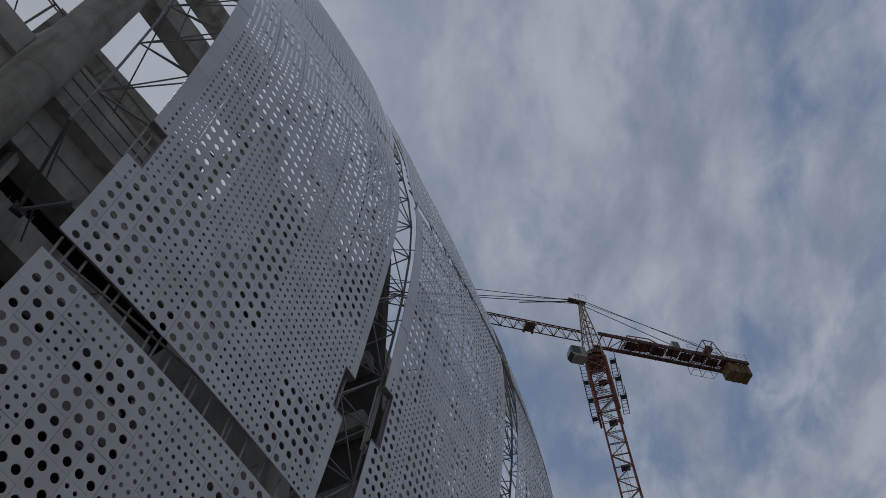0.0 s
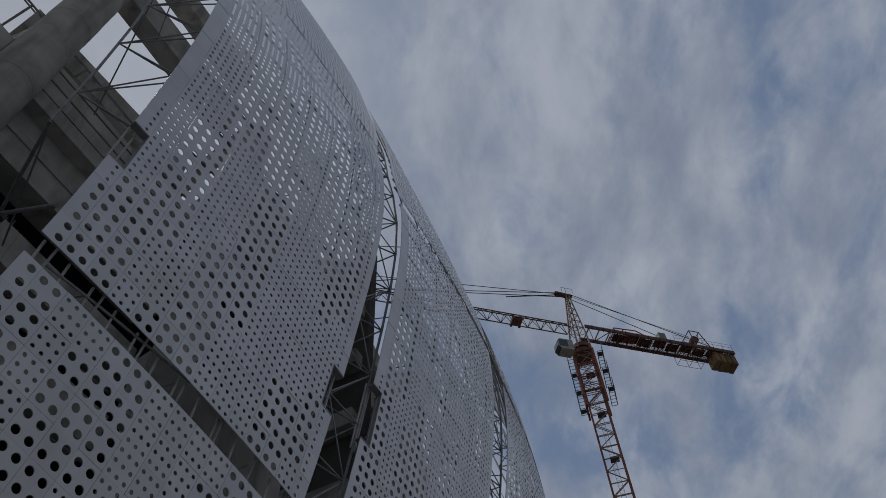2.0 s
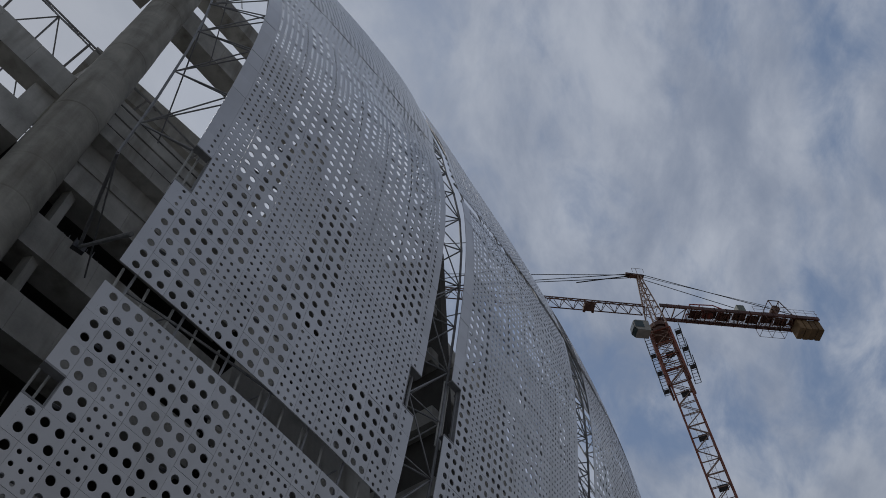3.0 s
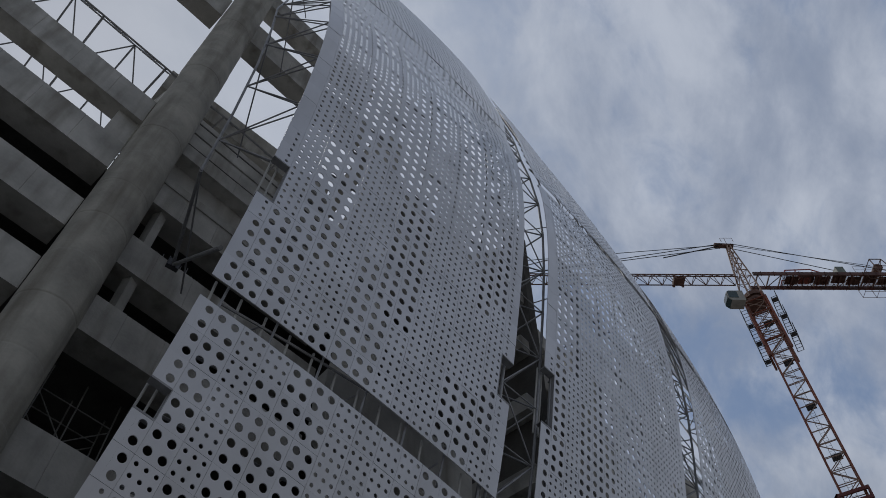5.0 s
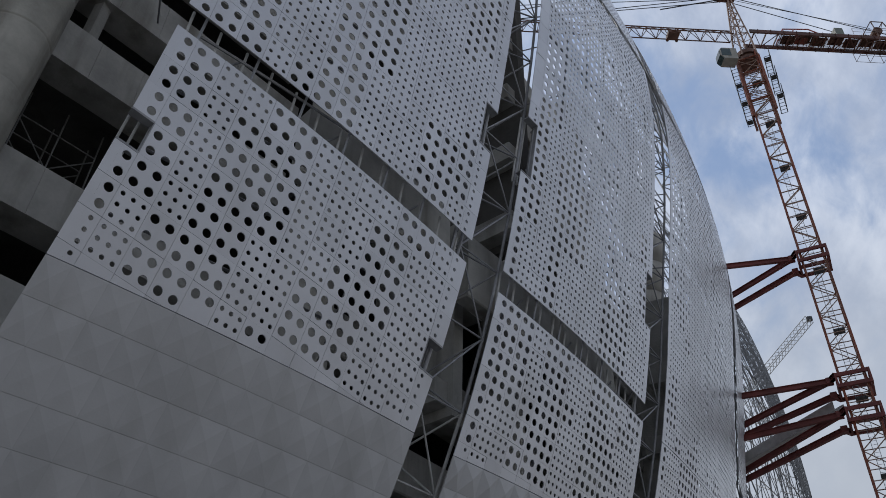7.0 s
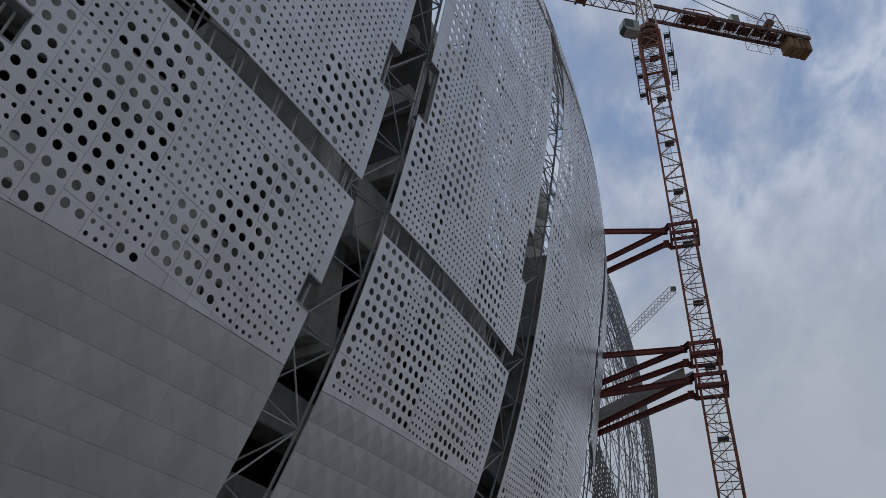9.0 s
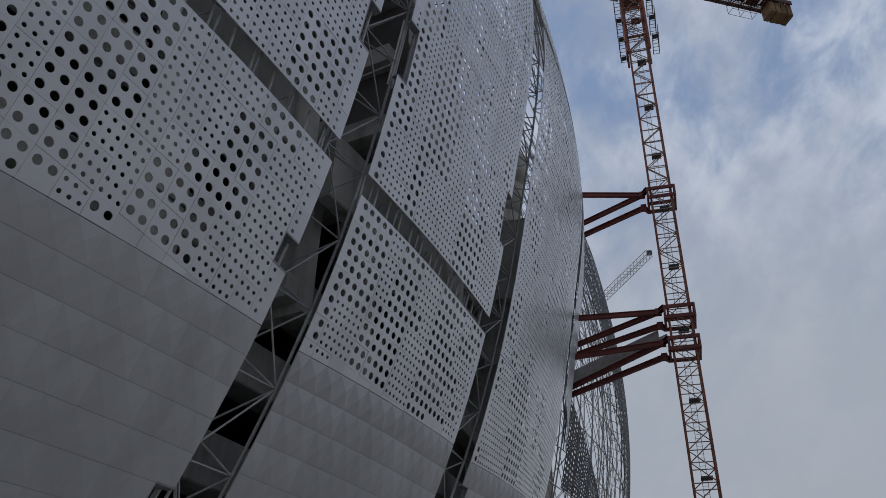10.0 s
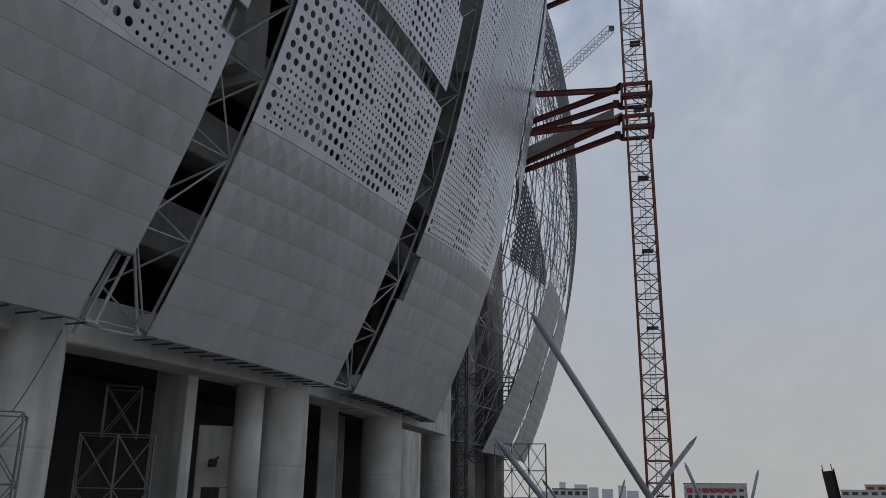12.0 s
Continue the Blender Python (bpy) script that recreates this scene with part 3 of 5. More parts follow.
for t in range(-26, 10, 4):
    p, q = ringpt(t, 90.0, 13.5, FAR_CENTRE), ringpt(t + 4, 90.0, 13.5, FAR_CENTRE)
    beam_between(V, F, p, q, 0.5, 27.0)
tagged(part("wall_far", V, F, M_SLAB), "added shade-dark concrete wall behind the far cladding", "wall", kind="structure")

# ---- cladding ----
HALF = 0.76      # the first and last columns of panels are narrower


def columns_of(n):
    w = [HALF] + [1.045 - 0.09 * k / (n - 1) for k in range(n)] + [HALF]
    tot = sum(w)
    xs = [0.0]
    for k in w:
        xs.append(xs[-1] + k / tot)
    return xs


def add_panel(V, F, P, cells, seg, thick, size):
    """A sheet with punched holes: P(a, b, depth) places it, cells are (a0, b0, a1, b1, hole radius in metres)."""
    wa, hb = size
    for a0, b0, a1, b1, r in cells:
        ac, bc, ha, hh = (a0 + a1) / 2, (b0 + b1) / 2, (a1 - a0) / 2, (b1 - b0) / 2
        base = len(V)
        if not r:
            V += [P(a0, b0, 0), P(a1, b0, 0), P(a1, b1, 0), P(a0, b1, 0)]
            F.append((base, base + 1, base + 2, base + 3))
            continue
        for k in range(seg):
            an = 2 * math.pi * k / seg
            c, s = math.cos(an), math.sin(an)
            m = 1 / max(abs(c), abs(s))
            V.append(P(ac + ha * c * m, bc + hh * s * m, 0))
        for k in range(seg):
            an = 2 * math.pi * k / seg
            V.append(P(ac + r / wa * math.cos(an), bc + r / hb * math.sin(an), 0))
        for k in range(seg):
            j = (k + 1) % seg
            F.append((base + k, base + j, base + seg + j, base + seg + k))
        if thick:
            for k in range(seg):
                an = 2 * math.pi * k / seg
                V.append(P(ac + r / wa * math.cos(an), bc + r / hb * math.sin(an), -thick))
            for k in range(seg):
                j = (k + 1) % seg
                F.append((base + seg + k, base + seg + j, base + 2 * seg + j, base + 2 * seg + k))
    b = len(V)
    t = thick or 0.03
    V += [P(0, 0, 0), P(1, 0, 0), P(1, 1, 0), P(0, 1, 0), P(0, 0, -t), P(1, 0, -t), P(1, 1, -t), P(0, 1, -t)]
    for k in range(4):
        j = (k + 1) % 4
        F.append((b + j, b + k, b + 4 + k, b + 4 + j))


def hole_cells(style, side="", wide=1.0):
    """Large holes two by two, small ones three by three, or none; narrow end panels keep a blank margin."""
    out = []
    if style == "B":
        return [(0, 0, 1, 1, 0)]
    large = style == "L"
    r = 0.143 if large else 0.073 * wide
    if side:
        a0, a1 = (0.36, 1.0) if side == "L" else (0.0, 0.64)
        out.append((0, 0, a0, 1, 0) if side == "L" else (a1, 0, 1, 1, 0))
        n = 2 if large else 3
        for j in range(n):
            out.append((a0, j / n, a1, (j + 1) / n, r))
        return out
    if large:
        for i in range(2):
            for j in range(2):
                out.append((i / 2, j / 2, (i + 1) / 2, (j + 1) / 2, r))
        return out
    for i in range(3):
        for j in range(3):
            out.append((i / 3, j / 3, (i + 1) / 3, (j + 1) / 3, r))
    return out


# the punching of the sheets, L large, S small, B blank: below the slot row by row downwards, above it upwards
PUNCHING = {
    0: (("LLSSLLSSSSLLSS LLSLLLSSSLLSSS LLSLLLSSSLLSSS SLSLLLSSLLLSSS LLSLLSSLLLSSSS LSLLLSSLLLSSSS SSLLLSLLLLSSSS SSLLSSLLLSSSSS").split(),
        ("LLLSLLLSSSLLSS LLLSSLLSSSLLLS LLLSSLLSSSLLLS SLLLSLLLSSSSLS SSLLSLLLSSSSSS SSLLSSLLSSSSSS SSLLSSLLSSSSSS SSLLSSLLSSSLSS "
         "BSLLSSLLSSSLLS BSSLSSLLSSLLLS BSSLLLLLSSLLLS BSSLLLLLSSLLLS BSSLLLLSSSLLLS BSSLLLLSSLLLSS BSSLLLLLSLLLSS BSSSLLLLSLLLSS "
         "BSSSSSLLSLLLSS BSSSSSLLSLLLSS BSSLSSSLSLLLSS BSSLLLSSSLLSSS BSLLLLSSSSSLSS BSSLLLSLSSSLSS BSSSLLSLLSSSSS BSSSSSSLLSSSSS").split()),
    1: (("LLLSLLSSLLLSLL LLLSLLSSLLSLLS LLLSLLLSLLLSSS LLLLLLSSLLLLSS LSSLLLSSLLLSLS LSSLLLSSLLLLSS SSLLLSSLLLLSLS").split(),
        ("LSSLSSSSLLLSSS LSSLSSSSLLLSSS LSSLSSSSLLLSSS LLSLLLSSLLLSSS LLSLLLSSLLLSLS LLSLLLSSLSSSLS LLSLLLSSLLLSSS LLSLLLSLLSSSLS "
         "SLSSLLSLLSSSLS BLLSLLSLLSSSSS BLLSSSSSLSSSSS BLLSSSLSSSSLSS BLLSSSLSSSSLSS BLLSLLSSSSSLSS BSLSLLSSLSSSSS BSSLLLSSLSSSSS "
         "BSSLSSSLLSSSLS BSSSSSSLSSSSLS BSLSSSSSSLLSSS BSLLSSSSSLLSSS BSSLSSLSSSSSSS BSSSSSLSSSSSSS").split()),
}


def style_at(strip, col, row, j, upper):
    if strip in PUNCHING and row < 40:
        return PUNCHING[strip][1 if upper else 0][j][col]
    v = noise.noise(Vector((col * 0.33 + row * 0.10 + strip * 7.7, row * 0.21 - col * 0.05, strip * 3.1)))
    v += 0.35 * noise.noise(Vector((col * 0.9 + 11.3, row * 0.8, strip * 5.0)))
    return "L" if v > (0.18 if row >= 40 else 0.12 if strip == 2 else 0.04) else "S"


CUT_TOP = 0.15


def trimmed(cells, share):
    """What is left of a sheet's cells when only its upper share is there; a hole that would be cut is left out."""
    out = []
    for a0, b0, a1, b1, r in cells:
        c0, c1 = 1 - (1 - b0) / share, 1 - (1 - b1) / share
        if c1 <= 0.001:
            continue
        out.append((a0, max(0.0, c0), a1, c1, r if c0 > -0.02 else 0))
    return out


def facade_strip(strip, eL, eR, ncol, zb, zp, zl, zu, zs, rows, notches, label, top=74.0, seam=None, cut=None):
    """zb, zp, zl, zu, zs: heights at the strip's two edges of its foot, the sheets' foot, the slot's lower and upper edge and the crest's seam."""
    z_foot = zb[0] if zb else zp[0]
    th = thing("facade_strip", on_skin((eL(z_foot) + eR(z_foot)) / 2, z_foot), label, "facade strip", "facade strips of the stadium")
    rng = random.Random(40 + strip)
    xs = columns_of(ncol)

    def lerp(pair, s):
        return pair[0] + (pair[1] - pair[0]) * s

    def place(s, z, off):
        return on_skin(eL(z) + (eR(z) - eL(z)) * s, z, off)

    joined_v, joined_f = [], []
    made = 0
    # sheets
    rows_low, rows_up = rows
    courses = [(zp, zl, rows_low, 0), (zu, zs, rows_up, 7)]
    if seam:
        courses.append(((zs[0] + 0.03, zs[1] + 0.03), seam, 5, 40))
    seam = seam or zs
    courses.append(((seam[0] + 0.8, seam[1] + 0.8), (top, top), round((top - seam[1]) / 1.2), 46))
    for lo, hi, nrow, first in courses:
        hung = cut and first == 0       # full rows hang from the slot and the foot cuts the last ones
        for j in range(nrow):
            for i in range(len(xs) - 1):
                row = first + j
                if (i == 0 and ("L", row) in notches) or (i == len(xs) - 2 and ("R", row) in notches):
                    continue
                half = i in (0, len(xs) - 2)
                s0, s1 = xs[i], xs[i + 1]
                zc = lerp(lo, s0) + (lerp(hi, s0) - lerp(lo, s0)) * (j + 0.5) / nrow
                w = radians(eR(zc) - eL(zc)) * rho(zc) * (s1 - s0)
                h = (lerp(hi, s0) - lerp(lo, s0)) / nrow
                sm = (s0 + s1) / 2
                if hung:
                    pitch = lerp(cut, sm)
                    h_top, h_low = (0.0 if j == 0 else j * pitch + CUT_TOP), (j + 1) * pitch + CUT_TOP
                    h = min(h_low, lerp(hi, sm) - lerp(lo, sm)) - h_top
                    if max(lerp(hi, s0) - lerp(lo, s0), lerp(hi, s1) - lerp(lo, s1)) - h_top < 0.02:
                        continue
                    h = max(h, 0.04)
                ga, gb = (0.004 / w, 0.004 / h) if row < 40 else (0.0, 0.0)
                proud = rng.uniform(-0.006, 0.006) if row < 40 else 0.0
                lean = rng.uniform(-0.008, 0.008) if row < 40 else 0.0

                def P(a, b, d, s0=s0, s1=s1, j=j, lo=lo, hi=hi, nrow=nrow, ga=ga, gb=gb, proud=proud, lean=lean, hung=hung):
                    a = ga + a * (1 - 2 * ga)
                    b = gb + b * (1 - 2 * gb)
                    s = s0 + (s1 - s0) * a
                    z0, z1 = lerp(lo, s), lerp(hi, s)
                    if hung:
                        k = lerp(cut, s)
                        zc = max(z0, z1 - (j * k + CUT_TOP if j else 0.0))
                        za = max(z0, z1 - (j + 1) * k - CUT_TOP)
                        return place(s, za + (zc - za) * b, d + proud + lean * (b - 0.5))
                    return place(s, z0 + (z1 - z0) * (j + b) / nrow, d + proud + lean * (b - 0.5))
                style = style_at(strip, i, row, j, first == 7)
                near = made < 300
                cells = hole_cells(style, "" if not half else "L" if i == 0 else "R", 1.36 if row >= 26 else 1.18 if row >= 18 else 1.0)
                if hung and h < pitch * 0.97:
                    cells = trimmed(cells, h / pitch)
                if near:
                    V, F = [], []
                    add_panel(V, F, P, cells, 16, 0.035, (w, h))
                    V, F = weld(V, F)
                    part("perforated_panel", V, F, M_PERF, th)
                    made += 1
                else:
                    add_panel(joined_v, joined_f, P, cells, 8, 0.0, (w, h))
    up = part("upper_cladding", joined_v, joined_f, M_PERF_UP, th, "pale grey perforated metal sheets high on the facade")
    up["kind"] = "stuff"
    # folded tiles below, each row lapping over the next
    nrow = 7 if zb else 0
    for j in range(nrow):
        for i in range(len(xs) - 1):
            side = "L" if i == 0 else "R" if i == len(xs) - 2 else ""
            if (side, -1) in notches and j in (0, 1) or (side, -2) in notches and j in (4, 5):
                continue
            s0, s1 = xs[i], xs[i + 1]

            def T(a, b, d):
                s = s0 + (s1 - s0) * (0.001 + 0.998 * a)
                z0, z1 = lerp(zb, s), lerp(zp, s) - 0.02
                return place(s, z0 + (z1 - z0) * (j + 0.002 + 0.996 * b) / nrow, d)
            k = rng.uniform(-0.008, 0.008)
            peak = (0.022, 0.026, 0.03, 0.036, 0.042, 0.048, 0.05)[j] if strip == 0 else (0.02, 0.025, 0.032, 0.045, 0.065, 0.09, 0.125)[j]
            V = [T(0, 0, 0.007), T(1, 0, 0.007), T(1, 1, 0.0), T(0, 1, 0.0), T(0.5, 0.5, peak + k),
                 T(0, 0, -0.05), T(1, 0, -0.05), T(1, 1, -0.05), T(0, 1, -0.05)]
            F = [(0, 1, 4), (1, 2, 4), (2, 3, 4), (3, 0, 4), (5, 6, 1, 0), (6, 7, 2, 1), (7, 8, 3, 2), (8, 5, 0, 3)]
            part("cladding_tile", V, F, M_TILE, th)
    if zb:
        for k in range(int(12 * (len(xs) / 12))):
            s = 0.03 + 0.94 * k / (12 * (len(xs) / 12) - 1)
            z = lerp(zb, s) - 0.03
            p, q = place(s, z, -0.9), place(s, z - 0.04, 0.12)
            V, F = [], []
            add_tube(V, F, p, q, 0.03, 5)
            part("hanger_rod", V, F, M_STEEL_DK, th)
        V, F = [], []
        for k in range(10):
            add_tube(V, F, place(k / 10, lerp(zb, k / 10) - 0.02, -0.05), place((k + 1) / 10, lerp(zb, (k + 1) / 10) - 0.02, -0.05), 0.035, 5)
        part("foot_rail", V, F, M_STEEL, th)
    # carrying rails and purlins close behind the sheets
    segs = []
    foot = zb[0] if zb else zp[0]
    z = foot + 0.6
    while z < top:
        for k in range(8):
            a, b = 0.055 + 0.89 * k / 8, 0.055 + 0.89 * (k + 1) / 8
            segs.append((place(a, z, -0.34), place(b, z, -0.34), 0.055))
        z += 2.25
    for s in [xs[i] for i in range(1, len(xs) - 1, 2)]:
        z = foot
        while z < top - 3:
            segs.append((place(s, z, -0.2), place(s, z + 3, -0.2), 0.05))
            z += 3
    V, F = tubes(segs, 5)
    fr = part("support_grid", V, F, M_STEEL, th, "grey steel rails behind the sheets")
    fr["kind"] = "stuff"
    # a folded lining and two tubes in every notch
    spans = []
    for side, row in sorted(notches):
        if spans and spans[-1][0] == side and spans[-1][2] == row - 1 and row >= 0 and (row != 7):
            spans[-1][2] = row
        else:
            spans.append([side, row, row])
    for side, row, last in spans:
        s0, s1 = (xs[0], xs[1]) if side == "L" else (xs[-2], xs[-1])
        inner, outer = (s1, s0) if side == "L" else (s0, s1)
        lo, hi, nrow2, j, span = (zp, zl, rows_low, row, last - row + 1) if row < 7 else (zu, zs, rows_up, row - 7, last - row + 1)
        if row < 0:
            lo, hi, nrow2, j, span = zb, zp, 7, 0 if row == -1 else 4, 2

        def level(s, k):
            z0, z1 = lerp(lo, s), lerp(hi, s)
            if cut and 0 <= row < 7:
                return z1 - (2 * j + span - k) * lerp(cut, s) - CUT_TOP
            return z0 + (z1 - z0) * k / nrow2
        plates = [((inner, level(inner, j)), (inner, level(inner, j + span))), ((inner, level(inner, j + span)), (outer, level(outer, j + span)))]
        if row != -1:
            plates.append(((inner, level(inner, j)), (outer, level(outer, j))))
        for (sa, za), (sb, zc) in plates:
            e = 0.006 if abs(sa - sb) > 1e-6 else 0.0
            n_s = 0.0012 if not e else 0.0
            n_z = 0.03 if e else 0.0
            V = []
            for ds, dz in ((-n_s, -n_z), (n_s, n_z)):
                V += [place(sa + ds, za + dz, 0.012), place(sb + ds, zc + dz, 0.012), place(sb + ds, zc + dz, -0.3), place(sa + ds, za + dz, -0.3)]
            F = [(0, 1, 2, 3), (7, 6, 5, 4), (0, 4, 5, 1), (1, 5, 6, 2), (2, 6, 7, 3), (3, 7, 4, 0)]
            part("notch_lining", V, F, M_STEEL, th)
        za, zc = level(outer, j), level(outer, j + span)
        for f in ((0.1, 0.55) if row >= 0 else (0.35,)):
            s = outer + (inner - outer) * f
            V, F = [], []
            add_tube(V, F, place(s, za - 0.3, -0.5), place(s, zc + 0.3, -0.5), 0.045, 6)
            part("notch_post", V, F, M_STEEL_LT, th)
    return th


facade_strip(0, E1L, E1R, 12, (6.72, 6.63), (14.5, 14.15), (22.68, 20.84), (23.64, 21.85), (51.5, 48.6), (8, 24),
             {("L", 3), ("L", 11), ("L", 12), ("R", 3), ("R", 11), ("R", 12), ("R", -1)},
             "pale grey perforated metal sheets over faceted grey tiles, with square notches", 88.0, (60.5, 49.5), (1.075, 1.145))
facade_strip(1, E2L, E2R, 12, (6.61, 6.46), (14.08, 14.58), (20.64, 20.22), (21.61, 21.17), (44.4, 44.0), (7, 22),
             {("L", 12), ("L", 13), ("L", 14), ("R", 11), ("R", 12), ("R", 13)},
             "pale grey perforated strip with dense holes above faceted tiles", cut=(0.98, 0.96))
facade_strip(2, E3L, E3R, 16, (6.45, 6.5), (14.5, 16.2), (20.2, 21.0), (20.24, 21.04), (43.4, 44.1), (6, 22), {("L", -2)},
             "curving perforated strip that turns away above scale-like tiles")
facade_strip(3, E4L, E4R, 12, None, (25.0, 25.0), (30.0, 30.0), (30.03, 30.03), (44.0, 44.0), (5, 13), set(),
             "perforated strip past the turn of the facade, bare below", 56.0)

# ---- space-frame trusses along the strips' edges ----
TUBE = {}


def member(parent, p, q, r, mat, name="brace", label=""):
    """A round member between p and q: all members of one paint share a mesh."""
    if mat.name not in TUBE:
        V, F = [], []
        add_tube(V, F, (0, 0, -0.5), (0, 0, 0.5), 1.0, 8)
        TUBE[mat.name] = mesh_of("member", V, F, mat, False)
    ob = new(name, TUBE[mat.name])
    p, q = Vector(p), Vector(q)
    d = q - p
    rot = d.to_track_quat("Z", "Y")
    ob.parent = parent
    ob.matrix_parent_inverse = parent.matrix_basis.inverted()
    ob.matrix_basis = Matrix.LocRotScale((p + q) / 2, rot, (r, r, d.length))
    if label:
        ob["label"] = label
    return ob


def edge_truss(eA, eB, z0, z1, step, depth, r, inner_shift=0.0, label="", centre=CENTRE):
    """Two outer chords under the edges eA and eB and one inner chord, with webbing."""
    zm = z0 + 0.5
    th = thing("steel_truss", on_skin(eA(zm), zm, -0.3, centre), label or "grey tubular steel truss between facade strips", "truss", "facade trusses")
    zs = []
    z = z0
    while z < z1:
        zs.append(z)
        z += step
    for k, (a, b) in enumerate(zip(zs[:-1], zs[1:])):
        mat = M_STEEL_LT if a < 14 else M_STEEL

        def A(z): return on_skin(eA(z) - 0.1, z, -0.45, centre)
        def B2(z): return on_skin(eB(z) + 0.1, z, -0.45, centre)
        def I(z): return on_skin((eA(z) + eB(z)) / 2 + inner_shift, z, -depth, centre)
        for f in (A, B2, I):
            member(th, f(a), f(b), r, mat, "chord")
        member(th, A(a), I((a + b) / 2), r * 0.62, mat)
        member(th, I((a + b) / 2), A(b), r * 0.62, mat)
        member(th, B2(a), I((a + b) / 2), r * 0.62, mat)
        member(th, I((a + b) / 2), B2(b), r * 0.62, mat)
        member(th, A(a) if k % 2 else B2(a), B2(b) if k % 2 else A(b), r * 0.55, mat)
        member(th, A(a), B2(a), r * 0.5, mat, "rung")
        if k % 3 == 0:
            member(th, I(a), ringpt(eA(a), 91.0 if centre is CENTRE else 92.0, min(a + 0.8, a + 1), centre), r * 0.7, mat, "strut")
    return th


edge_truss(E1R, E2L, 6.8, 74, 3.0, 2.3, 0.066)
edge_truss(E2R, E3L, 6.8, 74, 2.6, 2.1, 0.066)
edge_truss(lambda z: E1L(z) + 0.25, lambda z: E1L(z) + 0.25, 30.9, 80, 4.4, 2.6, 0.06, -1.4, "grey tubular truss beside the facade's open end")
prop = thing("steel_prop", ringpt(-35.47, 91.2, 32.84), "grey steel tubes from a plate on the beam", "prop")
foot_at = ringpt(-35.47, 91.3, 32.84)
member(prop, foot_at, on_skin(-35.29, 25.39, -0.5), 0.09, M_STEEL, "tube")
member(prop, foot_at, on_skin(E1L(30.9) - 1.15, 30.9, -2.6), 0.08, M_STEEL, "tube")
V, F = [], []
add_box(V, F, Matrix.Translation(foot_at) @ Matrix.Rotation(radians(-35.5), 4, "Z"), 0.25, 0.6, 0.5, 0.02)
part("foot_plate", V, F, M_STEEL_DK, prop)
edge_truss(E3R, E4L, 7.0, 74, 3.0, 2.3, 0.07)

# end fittings of the trusses: pale pins and folded plates at the foot
for eA, eB in ((E1R, E2L), (E2R, E3L)):
    foot = thing("truss_foot", on_skin(eA(6.7), 6.7, -0.2), "pale pinned truss foot with folded grey plates", "fitting", "truss feet")
    for e, sgn in ((eA, 1), (eB, -1)):
        member(foot, on_skin(e(6.7) - 0.12 * sgn, 6.68, -0.35), on_skin(e(6.7) + 0.16 * sgn, 6.66, -0.3), 0.11, M_STEEL_LT, "pin")
        member(foot, on_skin(e(6.7) + 0.1 * sgn, 6.7, -0.3), on_skin((eA(9.5) + eB(9.5)) / 2, 9.5, -1.6), 0.06, M_STEEL_LT, "strut")
        if sgn < 0 or eA is E2R:
            V = []
            for d in (-0.1, -0.13):
                V += [on_skin(e(6.7) + 0.004, 6.72, d), on_skin(e(6.9) + 0.2 * sgn, 6.95, d - 0.3), on_skin(e(7.3) + 0.22 * sgn, 7.25, d - 0.3), on_skin(e(7.3) + 0.004, 7.35, d)]
            part("folded_plate", V, [(0, 1, 2, 3), (7, 6, 5, 4), (0, 4, 5, 1), (1, 5, 6, 2), (2, 6, 7, 3), (3, 7, 4, 0)], M_STEEL, foot)
    member(foot, on_skin(eA(6.7) + 0.3, 6.6, -0.5), on_skin(eB(6.7) - 0.05, 6.6, -0.35), 0.045, M_STEEL_LT, "bar")

# floor edge that shows behind the slot
for t0, t1, z0 in ((-31.8, -27.3, 22.9), (-26.6, -19.0, 22.2)):
    V, F = arc_beam("b", t0, t1, 96.2, 96.9, z0 - 1.0, z0 + 2.3, M_CONC, 8)
    tagged(part("wall_band", V, F, M_CONC), "raw concrete floor band close behind the cladding", "wall band", kind="structure")

# posts in the horizontal slot
for eL, eR, zlo, zhi in ((E1L, E1R, (22.68, 20.84), (23.64, 21.85)), (E2L, E2R, (20.64, 20.22), (21.61, 21.17))):
    fr = thing("slot_frame", on_skin(eL(zlo[0]), zlo[0], -0.4), "steel posts and rail showing in the open slot", "frame", "slot frames")
    for k in range(13):
        s = 0.03 + 0.94 * k / 12
        za, zb_ = zlo[0] + (zlo[1] - zlo[0]) * s - 0.25, zhi[0] + (zhi[1] - zhi[0]) * s + 0.25
        t = eL(za) + (eR(za) - eL(za)) * s
        member(fr, on_skin(t, za, -0.4), on_skin(t, zb_, -0.4), 0.05, M_STEEL_LT, "post")
        if k % 4 == 1:
            s2 = 0.03 + 0.94 * (k + 1) / 12
            zc = zhi[0] + (zhi[1] - zhi[0]) * s2 + 0.25
            t2 = eL(zc) + (eR(zc) - eL(zc)) * s2
            member(fr, on_skin(t, za, -0.75), on_skin(t2, zc, -0.75), 0.04, M_STEEL, "brace")

# ---- tower crane beside the facade ----
CR = polar(14.5, 62.0)
MAST_W = 1.75
SLEW_Z = 72.2
JIB_DIR = Vector((-0.955, -0.297, 0.0)).normalized()
crane = thing("tower_crane", CR, "rust-red lattice tower crane tied to the stadium", "crane")


